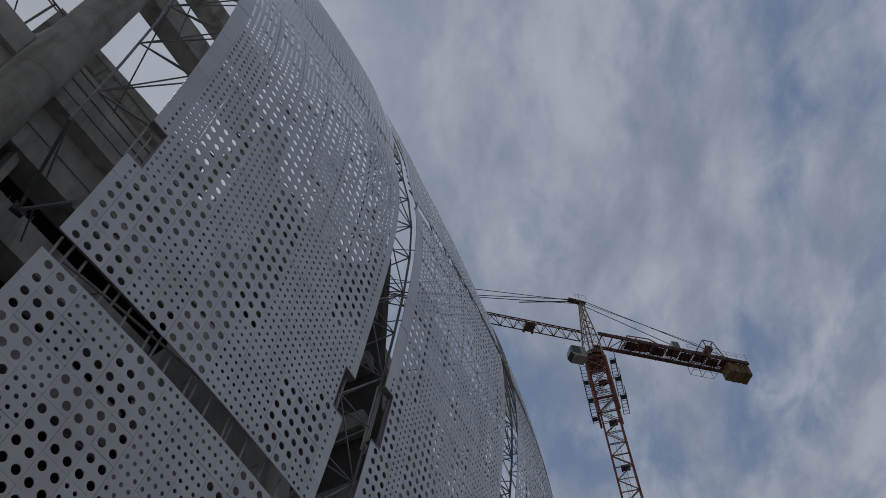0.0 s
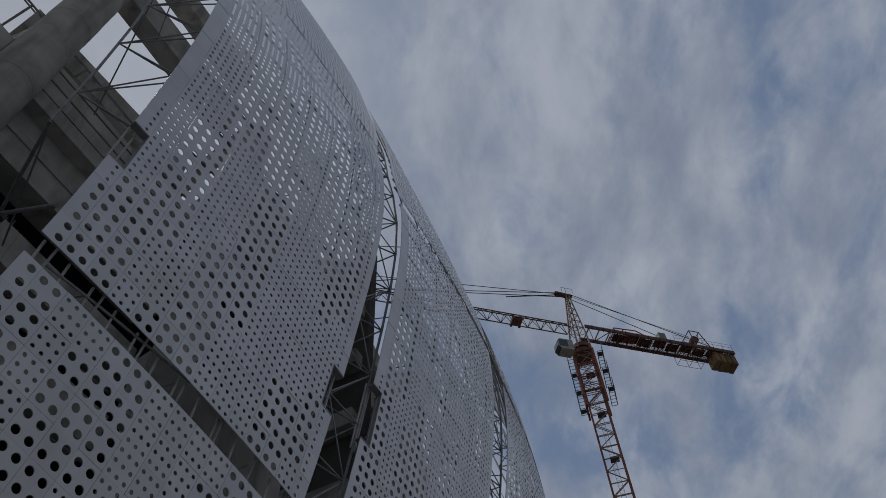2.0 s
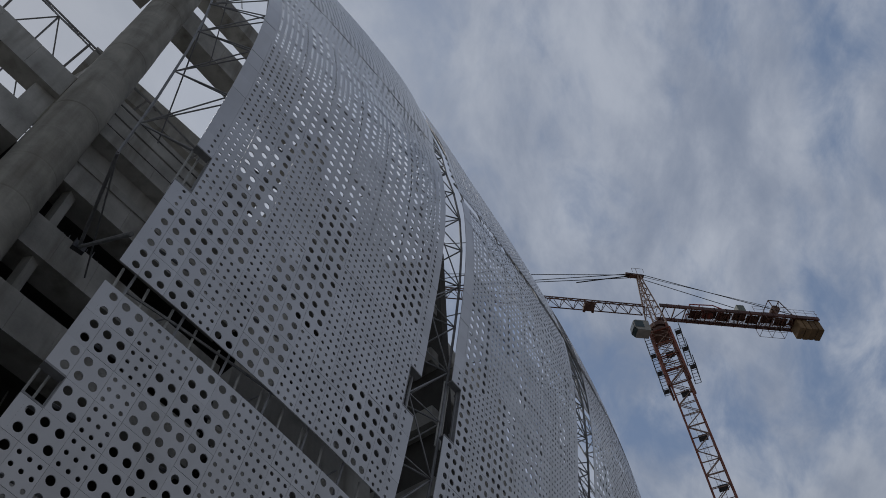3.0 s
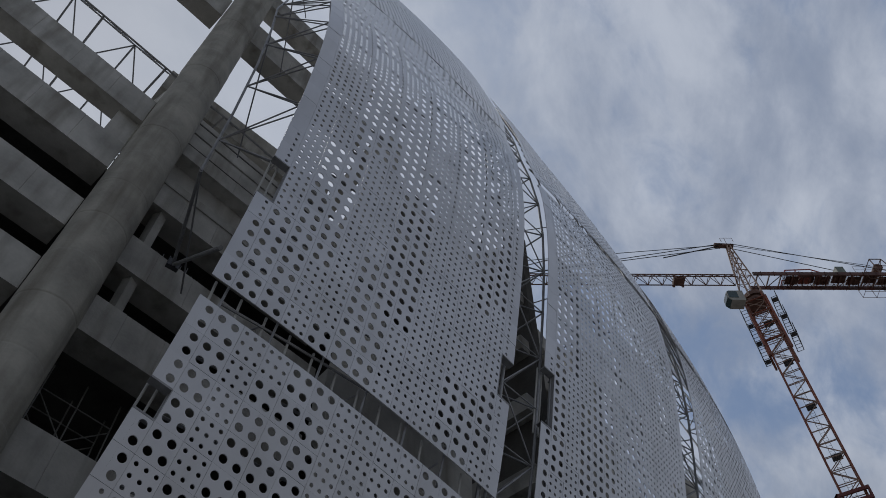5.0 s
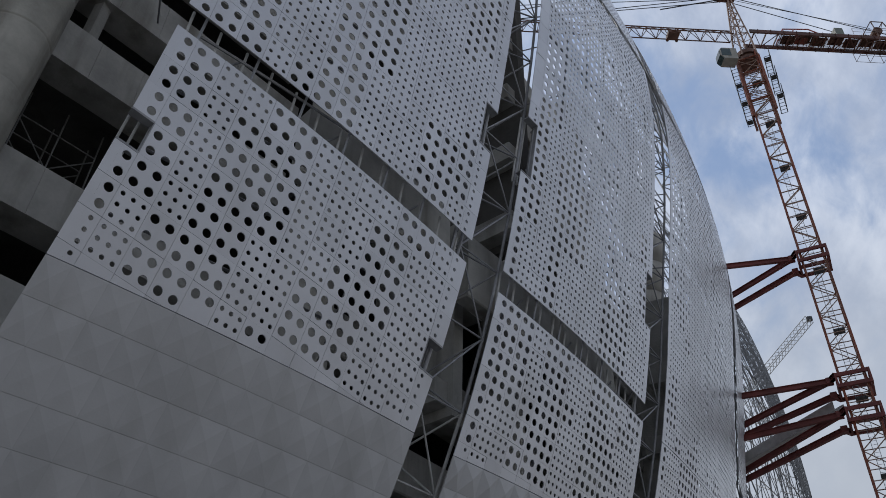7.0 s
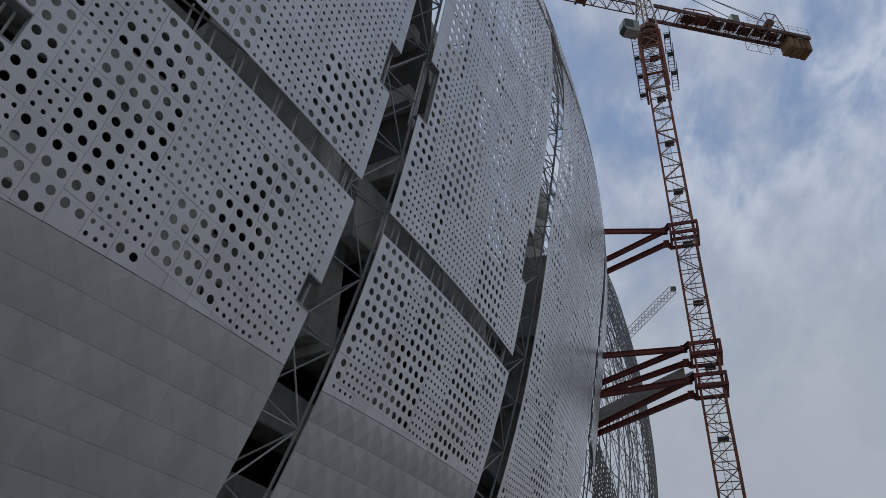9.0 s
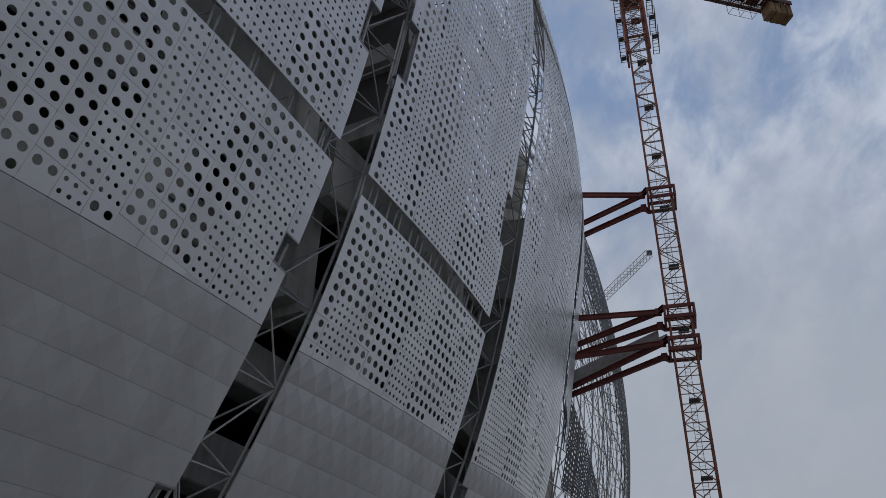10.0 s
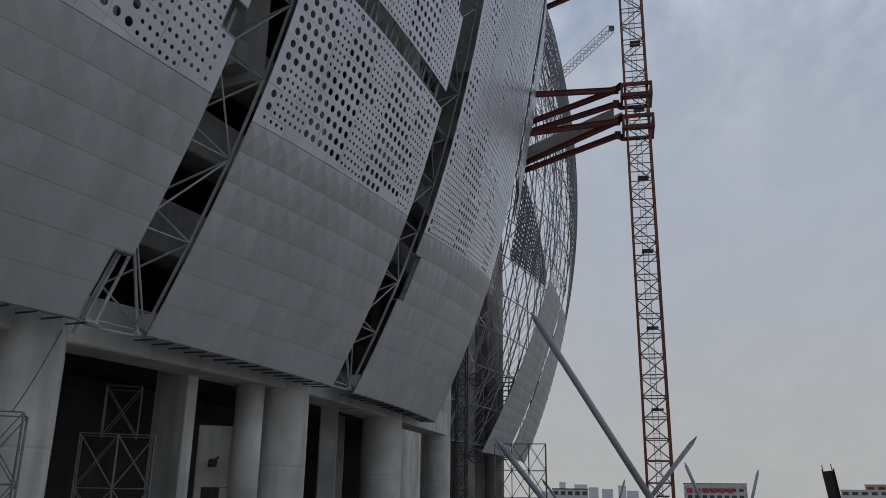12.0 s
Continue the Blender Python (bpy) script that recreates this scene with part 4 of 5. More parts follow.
def lattice_section(w, h, r_leg, r_br, levels=2):
    segs = []
    c = [(-w / 2, -w / 2), (w / 2, -w / 2), (w / 2, w / 2), (-w / 2, w / 2)]
    legs = [((x, y, 0), (x, y, h), r_leg) for x, y in c]
    for l in range(levels):
        z0, z1 = h * l / levels, h * (l + 1) / levels
        for k in range(4):
            a, b = c[k], c[(k + 1) % 4]
            segs.append(((*a, z1), (*b, z1), r_br))
            if (l + k) % 2:
                a, b = b, a
            segs.append(((*a, z0), (*b, z1), r_br))
    return legs, segs


def crane_mast():
    legs, segs = lattice_section(MAST_W, 3.0, 0.085, 0.042, 2)
    vl, fl = [], []
    beam_between(vl, fl, (0, 0, 0), (0, 0, 3.0), 0.14, 0.14)
    leg = mesh_of("mast_leg", vl, fl, M_CRANE)
    lv, lf = tubes([((-0.2, 0.5, 0), (-0.2, 0.5, 3), 0.02), ((0.2, 0.5, 0), (0.2, 0.5, 3), 0.02)] + [((-0.2, 0.5, 0.15 + 0.3 * k), (0.2, 0.5, 0.15 + 0.3 * k), 0.014) for k in range(10)], 4)
    ladder = mesh_of("ladder", lv, lf, M_STEEL)
    turn = radians(-12)
    z, k = 0.0, 0
    while z + 3.0 <= SLEW_Z:
        m = Matrix.Translation((CR.x, CR.y, z)) @ Matrix.Rotation(turn, 4, "Z")
        for name, me, at in [("mast_leg", leg, Matrix.Translation(p)) for p, _, _ in legs] + [("ladder", ladder, Matrix.Identity(4))]:
            ob = new(name, me)
            ob.parent = crane
            ob.matrix_parent_inverse = crane.matrix_basis.inverted()
            ob.matrix_basis = m @ at
        for p, q, r in segs:
            member(crane, m @ Vector(p), m @ Vector(q), r, M_CRANE_PALE, "mast_brace")
        if k % 2 == 0:
            box_part("rest_platform", m @ pose(0.15, 0.1, 2.1), 0.85, 0.8, 0.12, M_STEEL_DK, crane)
        z += 3.0
        k += 1
    return z


crane_mast()
TURN = Matrix.Translation(CR) @ Matrix.Rotation(radians(-12), 4, "Z")
# climbing cage with its platforms round the top of the mast
cz0, cz1 = 62.7, 71.0
legs, segs = lattice_section(2.2, cz1 - cz0, 0.085, 0.04, 4)
for p, q, r in legs:
    V, F = [], []
    beam_between(V, F, TURN @ Vector((p[0], p[1], p[2] + cz0)), TURN @ Vector((q[0], q[1], q[2] + cz0)), 0.2, 0.2)
    part("cage_leg", V, F, M_CRANE, crane, "red climbing cage leg")
for p, q, r in segs:
    flat_bar = abs(p[2] - q[2]) < 0.01
    member(crane, TURN @ Vector((p[0], p[1], p[2] + cz0)), TURN @ Vector((q[0], q[1], q[2] + cz0)), 0.075 if flat_bar else r, M_CRANE if flat_bar else M_CRANE_PALE, "cage_brace")
for zz in (cz0 + 1.1, cz0 + 3.9, cz0 + 6.7):
    for sx in (-1, 1):
        m = TURN @ pose(sx * (1.8 if sx > 0 else 1.5), 0.1 * sx, zz + 0.3 * (1 + sx))
        bars = []
        for x in (-0.3, 0.3):
            bars.append((m @ Vector((x, -1.45, 0)), m @ Vector((x, 1.45, 0)), 0.045))
        for k in range(7):
            y = -1.45 + 2.9 * k / 6
            bars.append((m @ Vector((-0.3, y, 0)), m @ Vector((0.3, y, 0)), 0.03))
        V, F = tubes(bars, 5)
        add_box(V, F, m @ pose(0, -0.95 * sx, 0.02), 0.5, 0.6, 0.04)
        part("platform", V, F, M_STEEL_DK, crane)
        rails = []
        for y in (-1.45, -0.5, 0.5, 1.45):
            rails.append((m @ Vector((sx * 0.3, y, 0)), m @ Vector((sx * 0.34, y, 1.2)), 0.022))
        for h in (0.6, 1.2):
            rails.append((m @ Vector((sx * 0.32, -1.45, h)), m @ Vector((sx * 0.32, 1.45, h)), 0.02))
        V, F = tubes(rails, 4)
        part("guard_rail", V, F, M_STEEL_DK, crane)
# slewing ring and head
HEAD = Matrix.Translation((CR.x, CR.y, 0)) @ Matrix.Rotation(math.atan2(JIB_DIR.y, JIB_DIR.x), 4, "Z")   # x runs out along the jib
V, F = [], []
for z0, z1, r0 in ((71.2, 71.6, 1.1), (71.6, 71.9, 0.95), (71.9, 72.5, 1.15)):
    add_tube(V, F, (CR.x, CR.y, z0), (CR.x, CR.y, z1), r0, 20)
part("slewing_ring", V, F, M_CRANE_DK, crane)
segs = []
for x in (-0.8, 0.8):
    for y in (-0.8, 0.8):
        segs.append((HEAD @ Vector((x, y, 71.8)), HEAD @ Vector((x * 0.9, y * 0.9, 74.6)), 0.1))
        segs.append((HEAD @ Vector((x * 0.9, y * 0.9, 74.6)), HEAD @ Vector((-0.1 + x * 0.22, y * 0.22, 82.5)), 0.085))
for k in range(6):
    z0 = 74.6 + k * 1.25
    f0, f1 = 0.72 * (1 - (z0 - 74.6) / 9.5), 0.72 * (1 - (z0 + 1.25 - 74.6) / 9.5)
    for (x0, y0), (x1, y1) in (((-1, -1), (1, -1)), ((1, -1), (1, 1)), ((1, 1), (-1, 1)), ((-1, 1), (-1, -1))):
        segs.append((HEAD @ Vector((x0 * f0, y0 * f0, z0)), HEAD @ Vector((x1 * f1, y1 * f1, z0 + 1.25)), 0.04))
        segs.append((HEAD @ Vector((x0 * f1, y0 * f1, z0 + 1.25)), HEAD @ Vector((x1 * f1, y1 * f1, z0 + 1.25)), 0.04))
V, F = tubes(segs, 6)
part("tower_head", V, F, M_CRANE_PALE, crane)
V, F = [], []
beam_between(V, F, HEAD @ Vector((-0.7, 0, 82.6)), HEAD @ Vector((1.5, 0, 82.8)), 0.5, 0.35)
add_tube(V, F, HEAD @ Vector((-0.1, 0, 82.6)), HEAD @ Vector((-0.1, 0, 84.3)), 0.03, 5)
for y in (-0.5, 0.5):
    add_tube(V, F, HEAD @ Vector((-0.7, y, 82.8)), HEAD @ Vector((-0.7, y, 83.6)), 0.025, 4)
    add_tube(V, F, HEAD @ Vector((0.7, y, 82.8)), HEAD @ Vector((0.7, y, 83.6)), 0.025, 4)
    add_tube(V, F, HEAD @ Vector((-0.7, y, 83.6)), HEAD @ Vector((0.7, y, 83.6)), 0.025, 4)
part("head_sheaves", V, F, M_CRANE_DK, crane)


def boom(x0, x1, z, width, height, step, r_ch, r_br, mat, apex_up=True):
    segs = []
    n = max(1, round(abs(x1 - x0) / step))
    for k in range(n):
        a, b = x0 + (x1 - x0) * k / n, x0 + (x1 - x0) * (k + 1) / n
        mid = (a + b) / 2
        for y in (-width / 2, width / 2):
            segs.append(((a, y, z), (b, y, z), r_ch))
            segs.append(((a, y, z), (mid, 0, z + height), r_br))
            segs.append(((mid, 0, z + height), (b, y, z), r_br))
        segs.append(((a, -width / 2, z), (b, width / 2, z), r_br))
        segs.append(((a, -width / 2, z), (a, width / 2, z), r_br))
        segs.append(((a, 0, z + height), (b, 0, z + height), r_ch))
    return [(HEAD @ Vector(p), HEAD @ Vector(q), r) for p, q, r in segs]


V, F = tubes(boom(0.9, 46.0, 75.60, 1.2, 1.2, 1.6, 0.075, 0.04, M_CRANE_DK), 6)
part("jib", V, F, M_CRANE_DK, crane, "long lattice jib")
V, F = [], []
add_box(V, F, HEAD @ pose(7.3, 0, 75.55), 1.2, 1.0, 0.5)
for x in (6.8, 7.8):
    for y in (-0.6, 0.6):
        add_tube(V, F, HEAD @ Vector((x, y, 75.30)), HEAD @ Vector((x, y + 0.1, 75.30)), 0.16, 10)
part("trolley", V, F, M_CRANE_DK, crane)
# counter-jib: two deep girders with a walkway, hoist gear and weights
CJ = 19.7
for y in (-0.95, 0.95):
    V, F = [], []
    beam_between(V, F, HEAD @ Vector((-0.7, y, 75.65)), HEAD @ Vector((-CJ, y, 75.70)), 0.16, 0.5)
    for k in range(12):
        add_box(V, F, HEAD @ pose(-1.6 - 1.4 * k, y, 75.67), 0.08, 0.26, 0.54)
    part("girder", V, F, M_CRANE_GIRDER, crane, "weathered dark red counter-jib girder")
V, F = [], []
for k in range(15):
    x = -1.2 - k * 1.3
    beam_between(V, F, HEAD @ Vector((x, -0.87, 75.55)), HEAD @ Vector((x, 0.87, 75.55)), 0.1, 0.16)
    if k < 14:
        s = 1 if k % 2 else -1
        beam_between(V, F, HEAD @ Vector((x, -0.87 * s, 75.52)), HEAD @ Vector((x - 1.3, 0.87 * s, 75.52)), 0.07, 0.07)
part("deck_frame", V, F, M_CRANE_GIRDER, crane)
V, F = [], []
for k in range(17):
    add_box(V, F, HEAD @ pose(-4.1 - (CJ - 4.4) / 2, -0.8 + 0.1 * k, 75.70), CJ - 4.4, 0.03, 0.04)
for k in range(27):
    add_box(V, F, HEAD @ pose(-4.3 - k * 0.56, 0, 75.68), 0.05, 1.7, 0.04)
part("walkway_grating", V, F, M_CRANE_DK, crane)
for k in range(9):
    box_part("deck_plate", HEAD @ pose(-5.2 - 1.7 * k, 0.25 * (k % 2), 75.76), 1.45, 1.15, 0.03, M_CRANE_GIRDER, crane)
rails = []
for y in (-1.1, 1.1):
    for k in range(7):
        x = -12.0 - k * 1.25
        rails.append((HEAD @ Vector((x, y, 75.9)), HEAD @ Vector((x, y, 76.9)), 0.022))
    for h in (76.4, 76.9):
        rails.append((HEAD @ Vector((-12.0, y, h)), HEAD @ Vector((-CJ, y, h)), 0.02))
V, F = tubes(rails, 4)
part("guard_rail", V, F, M_CRANE_DK, crane)
M_WINCH = material("winch_red", (0.42, 0.06, 0.04), 0.5, 0, 0.2, 2, 15, 0.1, 20)
box_part("hoist_motor", HEAD @ pose(-6.6, 0, 75.95), 1.3, 0.9, 0.5, M_WINCH, crane, "bright red hoist motor", bev=0.08)
V, F = [], []
add_tube(V, F, HEAD @ Vector((-8.2, -0.6, 76.05)), HEAD @ Vector((-8.2, 0.6, 76.05)), 0.32, 14)
part("hoist_drum", V, F, M_WINCH, crane)
for y in (-0.7, 0.7):
    for p, q in (((-4.2, 75.8), (-4.6, 76.7)), ((-4.6, 76.7), (-7.4, 76.9)), ((-7.4, 76.9), (-9.0, 75.9)), ((-5.8, 76.8), (-5.4, 75.8))):
        member(crane, HEAD @ Vector((p[0], y, p[1])), HEAD @ Vector((q[0], y, q[1])), 0.07, M_WINCH, "winch_frame")
box_part("switch_cabinet", HEAD @ pose(-10.9, 0.2, 76.90), 0.9, 0.9, 1.3, material("cabinet_green", (0.18, 0.21, 0.17), 0.5, 0, 0.15, 2, 15, 0.05, 20), crane, "grey-green cabinet")
segs = []
for y in (-0.9, 0.9):
    segs += [((-14.9, y, 76.10), (-14.7, y, 78.70), 0.06), ((-16.7, y, 76.10), (-16.0, y, 78.70), 0.06), ((-14.7, y, 78.70), (-16.0, y, 78.70), 0.06),
             ((-14.7, y, 77.50), (-16.5, y, 77.50), 0.04), ((-14.9, y, 76.10), (-16.0, y, 78.70), 0.04)]
segs += [((-14.7, -0.9, 78.70), (-14.7, 0.9, 78.70), 0.05), ((-16.0, -0.9, 78.70), (-16.0, 0.9, 78.70), 0.05)]
V, F = tubes([(HEAD @ Vector(p), HEAD @ Vector(q), r) for p, q, r in segs], 5)
add_tube(V, F, HEAD @ Vector((-15.4, -0.6, 77.70)), HEAD @ Vector((-15.4, 0.6, 77.70)), 0.5, 14)
part("rope_drum_frame", V, F, M_CRANE_DK, crane)
for k in range(4):
    box_part("counterweight", HEAD @ pose(-CJ + 0.35 + k * 0.72, 0, 74.70), 0.66, 1.6, 1.7 - 0.1 * (k % 2), M_WEIGHT, crane, bev=0.06)
segs = []
for x in (-12.9, -14.4, -15.9):
    for y in (-1.3, 1.3):
        segs.append(((x, y, 75.90), (x, y, 74.40), 0.03))
    segs.append(((x, -1.3, 74.40), (x, 1.3, 74.40), 0.03))
for y in (-1.3, -0.45, 0.45, 1.3):
    segs.append(((-12.9, y, 74.40), (-15.9, y, 74.40), 0.03))
V, F = tubes([(HEAD @ Vector(p), HEAD @ Vector(q), r) for p, q, r in segs], 4)
part("hanging_platform", V, F, M_CRANE_DK, crane)
cables = []
for y in (-0.3, 0.3):
    cables += [((-0.3, y, 82.7), (-17.4, y * 2.5, 76.20), 0.045), ((0.6, y, 82.7), (24.0, 0, 76.90), 0.05)]
cables += [((0.9, 0.0, 82.8), (41.0, 0, 76.90), 0.045), ((-0.5, 0, 82.7), (-15.1, 0, 78.70), 0.03), ((1.0, 0, 82.6), (8.0, 0, 80.1), 0.07)]
V, F = tubes([(HEAD @ Vector(p), HEAD @ Vector(q), r) for p, q, r in cables], 5)
part("pendant_cable", V, F, M_CABLE, crane)
# operator's cab, hung beside the slewing ring on the near side
CABM = HEAD @ pose(2.6, 1.0, 70.8) @ Matrix.Diagonal((0.86, 0.9, 0.86, 1.0))
V, F = [], []
prof = [(-0.9, -0.95), (0.75, -0.95), (1.15, -0.4), (1.1, 0.65), (0.8, 0.95), (-0.9, 0.95)]
n = len(prof)
for y in (-0.68, 0.68):
    for x, z in prof:
        V.append(CABM @ Vector((x, y, z)))
for k in range(n):
    F.append((k, (k + 1) % n, n + (k + 1) % n, n + k))
F.append(tuple(reversed(range(n))))
F.append(tuple(n + k for k in range(n)))
cab = part("cab", V, F, M_CAB, crane, "pale grey operator's cab")
V, F = [], []
for pts in ([(1.16, -0.6, -0.36), (1.16, 0.6, -0.36), (1.12, 0.6, 0.6), (1.12, -0.6, 0.6)], [(0.8, -0.6, -0.92), (0.8, 0.6, -0.92), (1.16, 0.6, -0.45), (1.16, -0.6, -0.45)]):
    b = len(V)
    for x, y, z in pts:
        V.append(CABM @ Vector((x + 0.02, y, z)))
    for x, y, z in pts:
        V.append(CABM @ Vector((x + 0.04, y, z)))
    F += [(b + 4, b + 5, b + 6, b + 7), (b + 3, b + 2, b + 1, b)] + [(b + k, b + (k + 1) % 4, b + 4 + (k + 1) % 4, b + 4 + k) for k in range(4)]
part("front_window", V, F, M_GLASS, cab, "greenish cab window")
for sy in (-1, 1):
    box_part("side_window", CABM @ pose(0.42, sy * 0.69, 0.15), 1.15, 0.03, 1.25, M_GLASS, cab)

# ties between mast and stadium
def tie_set(z, ends):
    t = thing("mast_tie", (CR.x, CR.y, z), "red oxide steel tie frame holding the crane mast to the stadium", "tie beam", "mast ties")
    w = 1.15
    c = [TURN @ Vector((x, y, z)) for x, y in ((-w, -w), (w, -w), (w, w), (-w, w))]
    for dz in (0.0, -0.9):
        for k in range(4):
            V, F = [], []
            beam_between(V, F, c[k] + Vector((0, 0, dz)), c[(k + 1) % 4] + Vector((0, 0, dz)), 0.16, 0.3)
            part("collar_beam", V, F, M_TIE, t)
    for p in c:
        V, F = [], []
        beam_between(V, F, p + Vector((0, 0, 0.15)), p + Vector((0, 0, -1.05)), 0.16, 0.16)
        part("collar_post", V, F, M_TIE, t)
    for i, (az, dist) in enumerate(ends):
        drop = (0.0, 0.0, 0.85)[i]
        lug = polar(13.0, 61.6 if i < 2 else 62.4, z - drop)
        back = (c[0] if i < 2 else c[3]) - Vector((0, 0, drop))
        aim = polar(az, dist, z - drop)
        d = aim - lug
        hit = aim
        for k in range(5, 400):
            hit = aim + d.normalized() * (k * 0.1)
            if math.hypot(hit.x - CENTRE.x, hit.y - CENTRE.y) < rho(z) - 0.3:
                break
        V, F = [], []
        for p, q in ((back, lug), (lug, hit)):
            _, u, v = frame_of(q - p)
            beam_between(V, F, p, q, 0.12, 0.36)
            for sgn in (-1, 1):
                beam_between(V, F, p + v * 0.19 * sgn, q + v * 0.19 * sgn, 0.3, 0.05)
        part("tie_beam", V, F, M_TIE, t)
        if i != 1:
            V, F = [], []
            add_box(V, F, Matrix.Translation(lug) @ Matrix.Rotation(radians(-13), 4, "Z"), 0.5, 0.5, 0.5, 0.04)
            part("lug_plate", V, F, M_TIE, t)
    return t


tie_set(45.6, ((8.34, 60.5), (8.2, 64.8), (8.1, 65.6)))
tie_set(33.75, ((7.07, 61.4), (6.85, 66.3), (6.93, 66.4)))
tie_set(30.95, ((6.79, 62.8), (6.03, 69.2), (6.19, 68.7)))
gang = thing("access_gangway", polar(13.1, 63.6, 31.9), "pale mesh-sided gangway between the crane mast and the stadium", "gangway")
ga, gb = polar(13.1, 63.6, 32.1), polar(6.0, 71.2, 32.1)
V, F = [], []
beam_between(V, F, ga, gb, 1.1, 0.1)
part("deck", V, F, M_STEEL_LT, gang)
gu = frame_of(gb - ga)[1]
for sgn in (-1, 1):
    V, F = [], []
    beam_between(V, F, ga + gu * 0.55 * sgn + Vector((0, 0, 0.45)), gb + gu * 0.55 * sgn + Vector((0, 0, 0.45)), 0.04, 0.75)
    part("side_screen", V, F, M_STEEL_LT, gang)

# ---- far part of the stadium, partly clad ----


def far_skin(t0, t1, z0, z1, nx, nz, style, mat, label, slant=0.0, up=0.0, lead=0.0):
    th = thing("far_facade", on_skin((t0 + t1) / 2, z0, 0, FAR_CENTRE), label, "facade strip", "far facade strips")
    rng = random.Random(int(-t0 * 10) + nz)
    for j in range(nz):
        for i in range(nx):
            def P(a, b, d, i=i, j=j):
                a, b = 0.005 + a * 0.99, 0.005 + b * 0.99
                s = (i + a) / nx
                z = z0 + (z1 + up * s - z0) * (j + b) / nz
                u = (z - 31.6) / 30.0
                t_left = t0 + lead * (z - z0)
                return on_skin(t_left + (t1 - t_left) * s - 1.497 * u * u + slant * (z - z0), z, d, FAR_CENTRE)
            V, F = [], []
            if style == "tile":
                V += [P(0, 0, 0), P(1, 0, 0), P(1, 1, 0), P(0, 1, 0), P(0.5, 0.5, 0.07), P(0, 0, -0.05), P(1, 0, -0.05), P(1, 1, -0.05), P(0, 1, -0.05)]
                F += [(0, 1, 4), (1, 2, 4), (2, 3, 4), (3, 0, 4), (5, 6, 1, 0), (6, 7, 2, 1), (7, 8, 3, 2), (8, 5, 0, 3)]
                part("cladding_tile", V, F, mat, th)
            else:
                w, h = radians(t1 - t0) * 100 / nx, (z1 - z0) / nz
                add_panel(V, F, P, hole_cells("L" if rng.random() < 0.5 else "S"), 8, 0.0, (w, h))
                V, F = weld(V, F)
                part("perforated_panel", V, F, mat, th)
    return th


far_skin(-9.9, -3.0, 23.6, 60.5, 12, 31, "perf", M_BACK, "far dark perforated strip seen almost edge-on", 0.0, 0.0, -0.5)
far_b = far_skin(-15.9, -6.0, 6.3, 24.4, 12, 16, "tile", M_TILE, "far grey faceted tiles at the turn of the facade", 0.13)
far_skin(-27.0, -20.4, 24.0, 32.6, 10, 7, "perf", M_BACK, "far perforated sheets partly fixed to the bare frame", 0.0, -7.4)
far_a = far_skin(-21.9, -16.5, 6.3, 25.3, 9, 16, "tile", M_TILE, "far grey faceted tiles above the ground storey", 0.13, -0.9)
far_skin(-19.4, -14.2, 25.35, 26.3, 9, 1, "perf", M_PERF_UP, "unfinished edge of far perforated sheets", 0.0, -0.8)
for strip_far, angles in ((far_a, (-21.6, -19.4, -17.6)), (far_b, (-15.2, -12.0, -9.0))):
    for t in angles:
        for z in (6.7, 14.0):
            V, F = [], []
            add_tube(V, F, on_skin(t, z, -0.03, FAR_CENTRE), ringpt(t, 88.9 if z < 8 else 89.8, z, FAR_CENTRE), 0.08, 6)
            part("hanger_arm", V, F, M_STEEL, strip_far)

net = thing("far_space_frame", on_skin(-24, 8, -0.6, FAR_CENTRE), "bare tubular space frame awaiting its cladding", "truss")
segs_out, segs_in, segs_web = [], [], []
NT, NZ = 23, 36
for j in range(NZ):
    for i in range(NT):
        def Q(i, j, d):
            t = -36.0 + 25.6 * i / NT
            z = 7.0 + 62.0 * j / NZ
            u = (z - 31.6) / 30.0
            return on_skin(t - 1.497 * u * u, z, d, FAR_CENTRE)
        if i % 2 == 0:
            segs_out.append((Q(i, j, -0.5), Q(i, j + 1, -0.5), 0.07))
        if j % 2 == 0:
            segs_out.append((Q(i, j, -0.5), Q(i + 1, j, -0.5), 0.06))
        a, b = (0, 1) if (i + j) % 2 else (1, 0)
        segs_web.append((Q(i + a, j, -0.5), Q(i + b, j + 1, -0.5), 0.036))
        segs_web.append((Q(i + b, j, -2.0), Q(i + a, j + 1, -2.0), 0.036))
        if j % 2 == 0 and i % 2 == 0:
            segs_in.append((Q(i, j, -2.6), Q(i, j + 2, -2.6), 0.07))
            segs_web.append((Q(i, j, -0.5), Q(i + 1, j + 1, -2.6), 0.045))
for nm, sg in (("outer_chord_grid", segs_out), ("inner_chord_grid", segs_in), ("webbing", segs_web)):
    V, F = tubes(sg, 4)
    ob = part(nm, V, F, M_STEEL, net)
    ob["kind"] = "stuff"

# far columns and concrete behind the frame
for t in (-30, -22, -14):
    b = ringpt(t, 91.0, 0, FAR_CENTRE)
    V, F = [], []
    add_tube(V, F, b, (b.x, b.y, 34.0), 1.2, 20)
    tagged(part("concrete_column", V, F, M_CONC_COL, None, "", True), "round raw concrete column under the far cladding", "column", "far columns")
V, F = [], []
for t in range(-40, 0, 4):
    p, q = ringpt(t, 88.5, 6.4, FAR_CENTRE), ringpt(t + 4, 88.5, 6.4, FAR_CENTRE)
    beam_between(V, F, p, q, 1.0, 1.6)
tagged(part("far_ring_beam", V, F, M_CONC), "raw concrete ring beam under the far cladding", "beam")

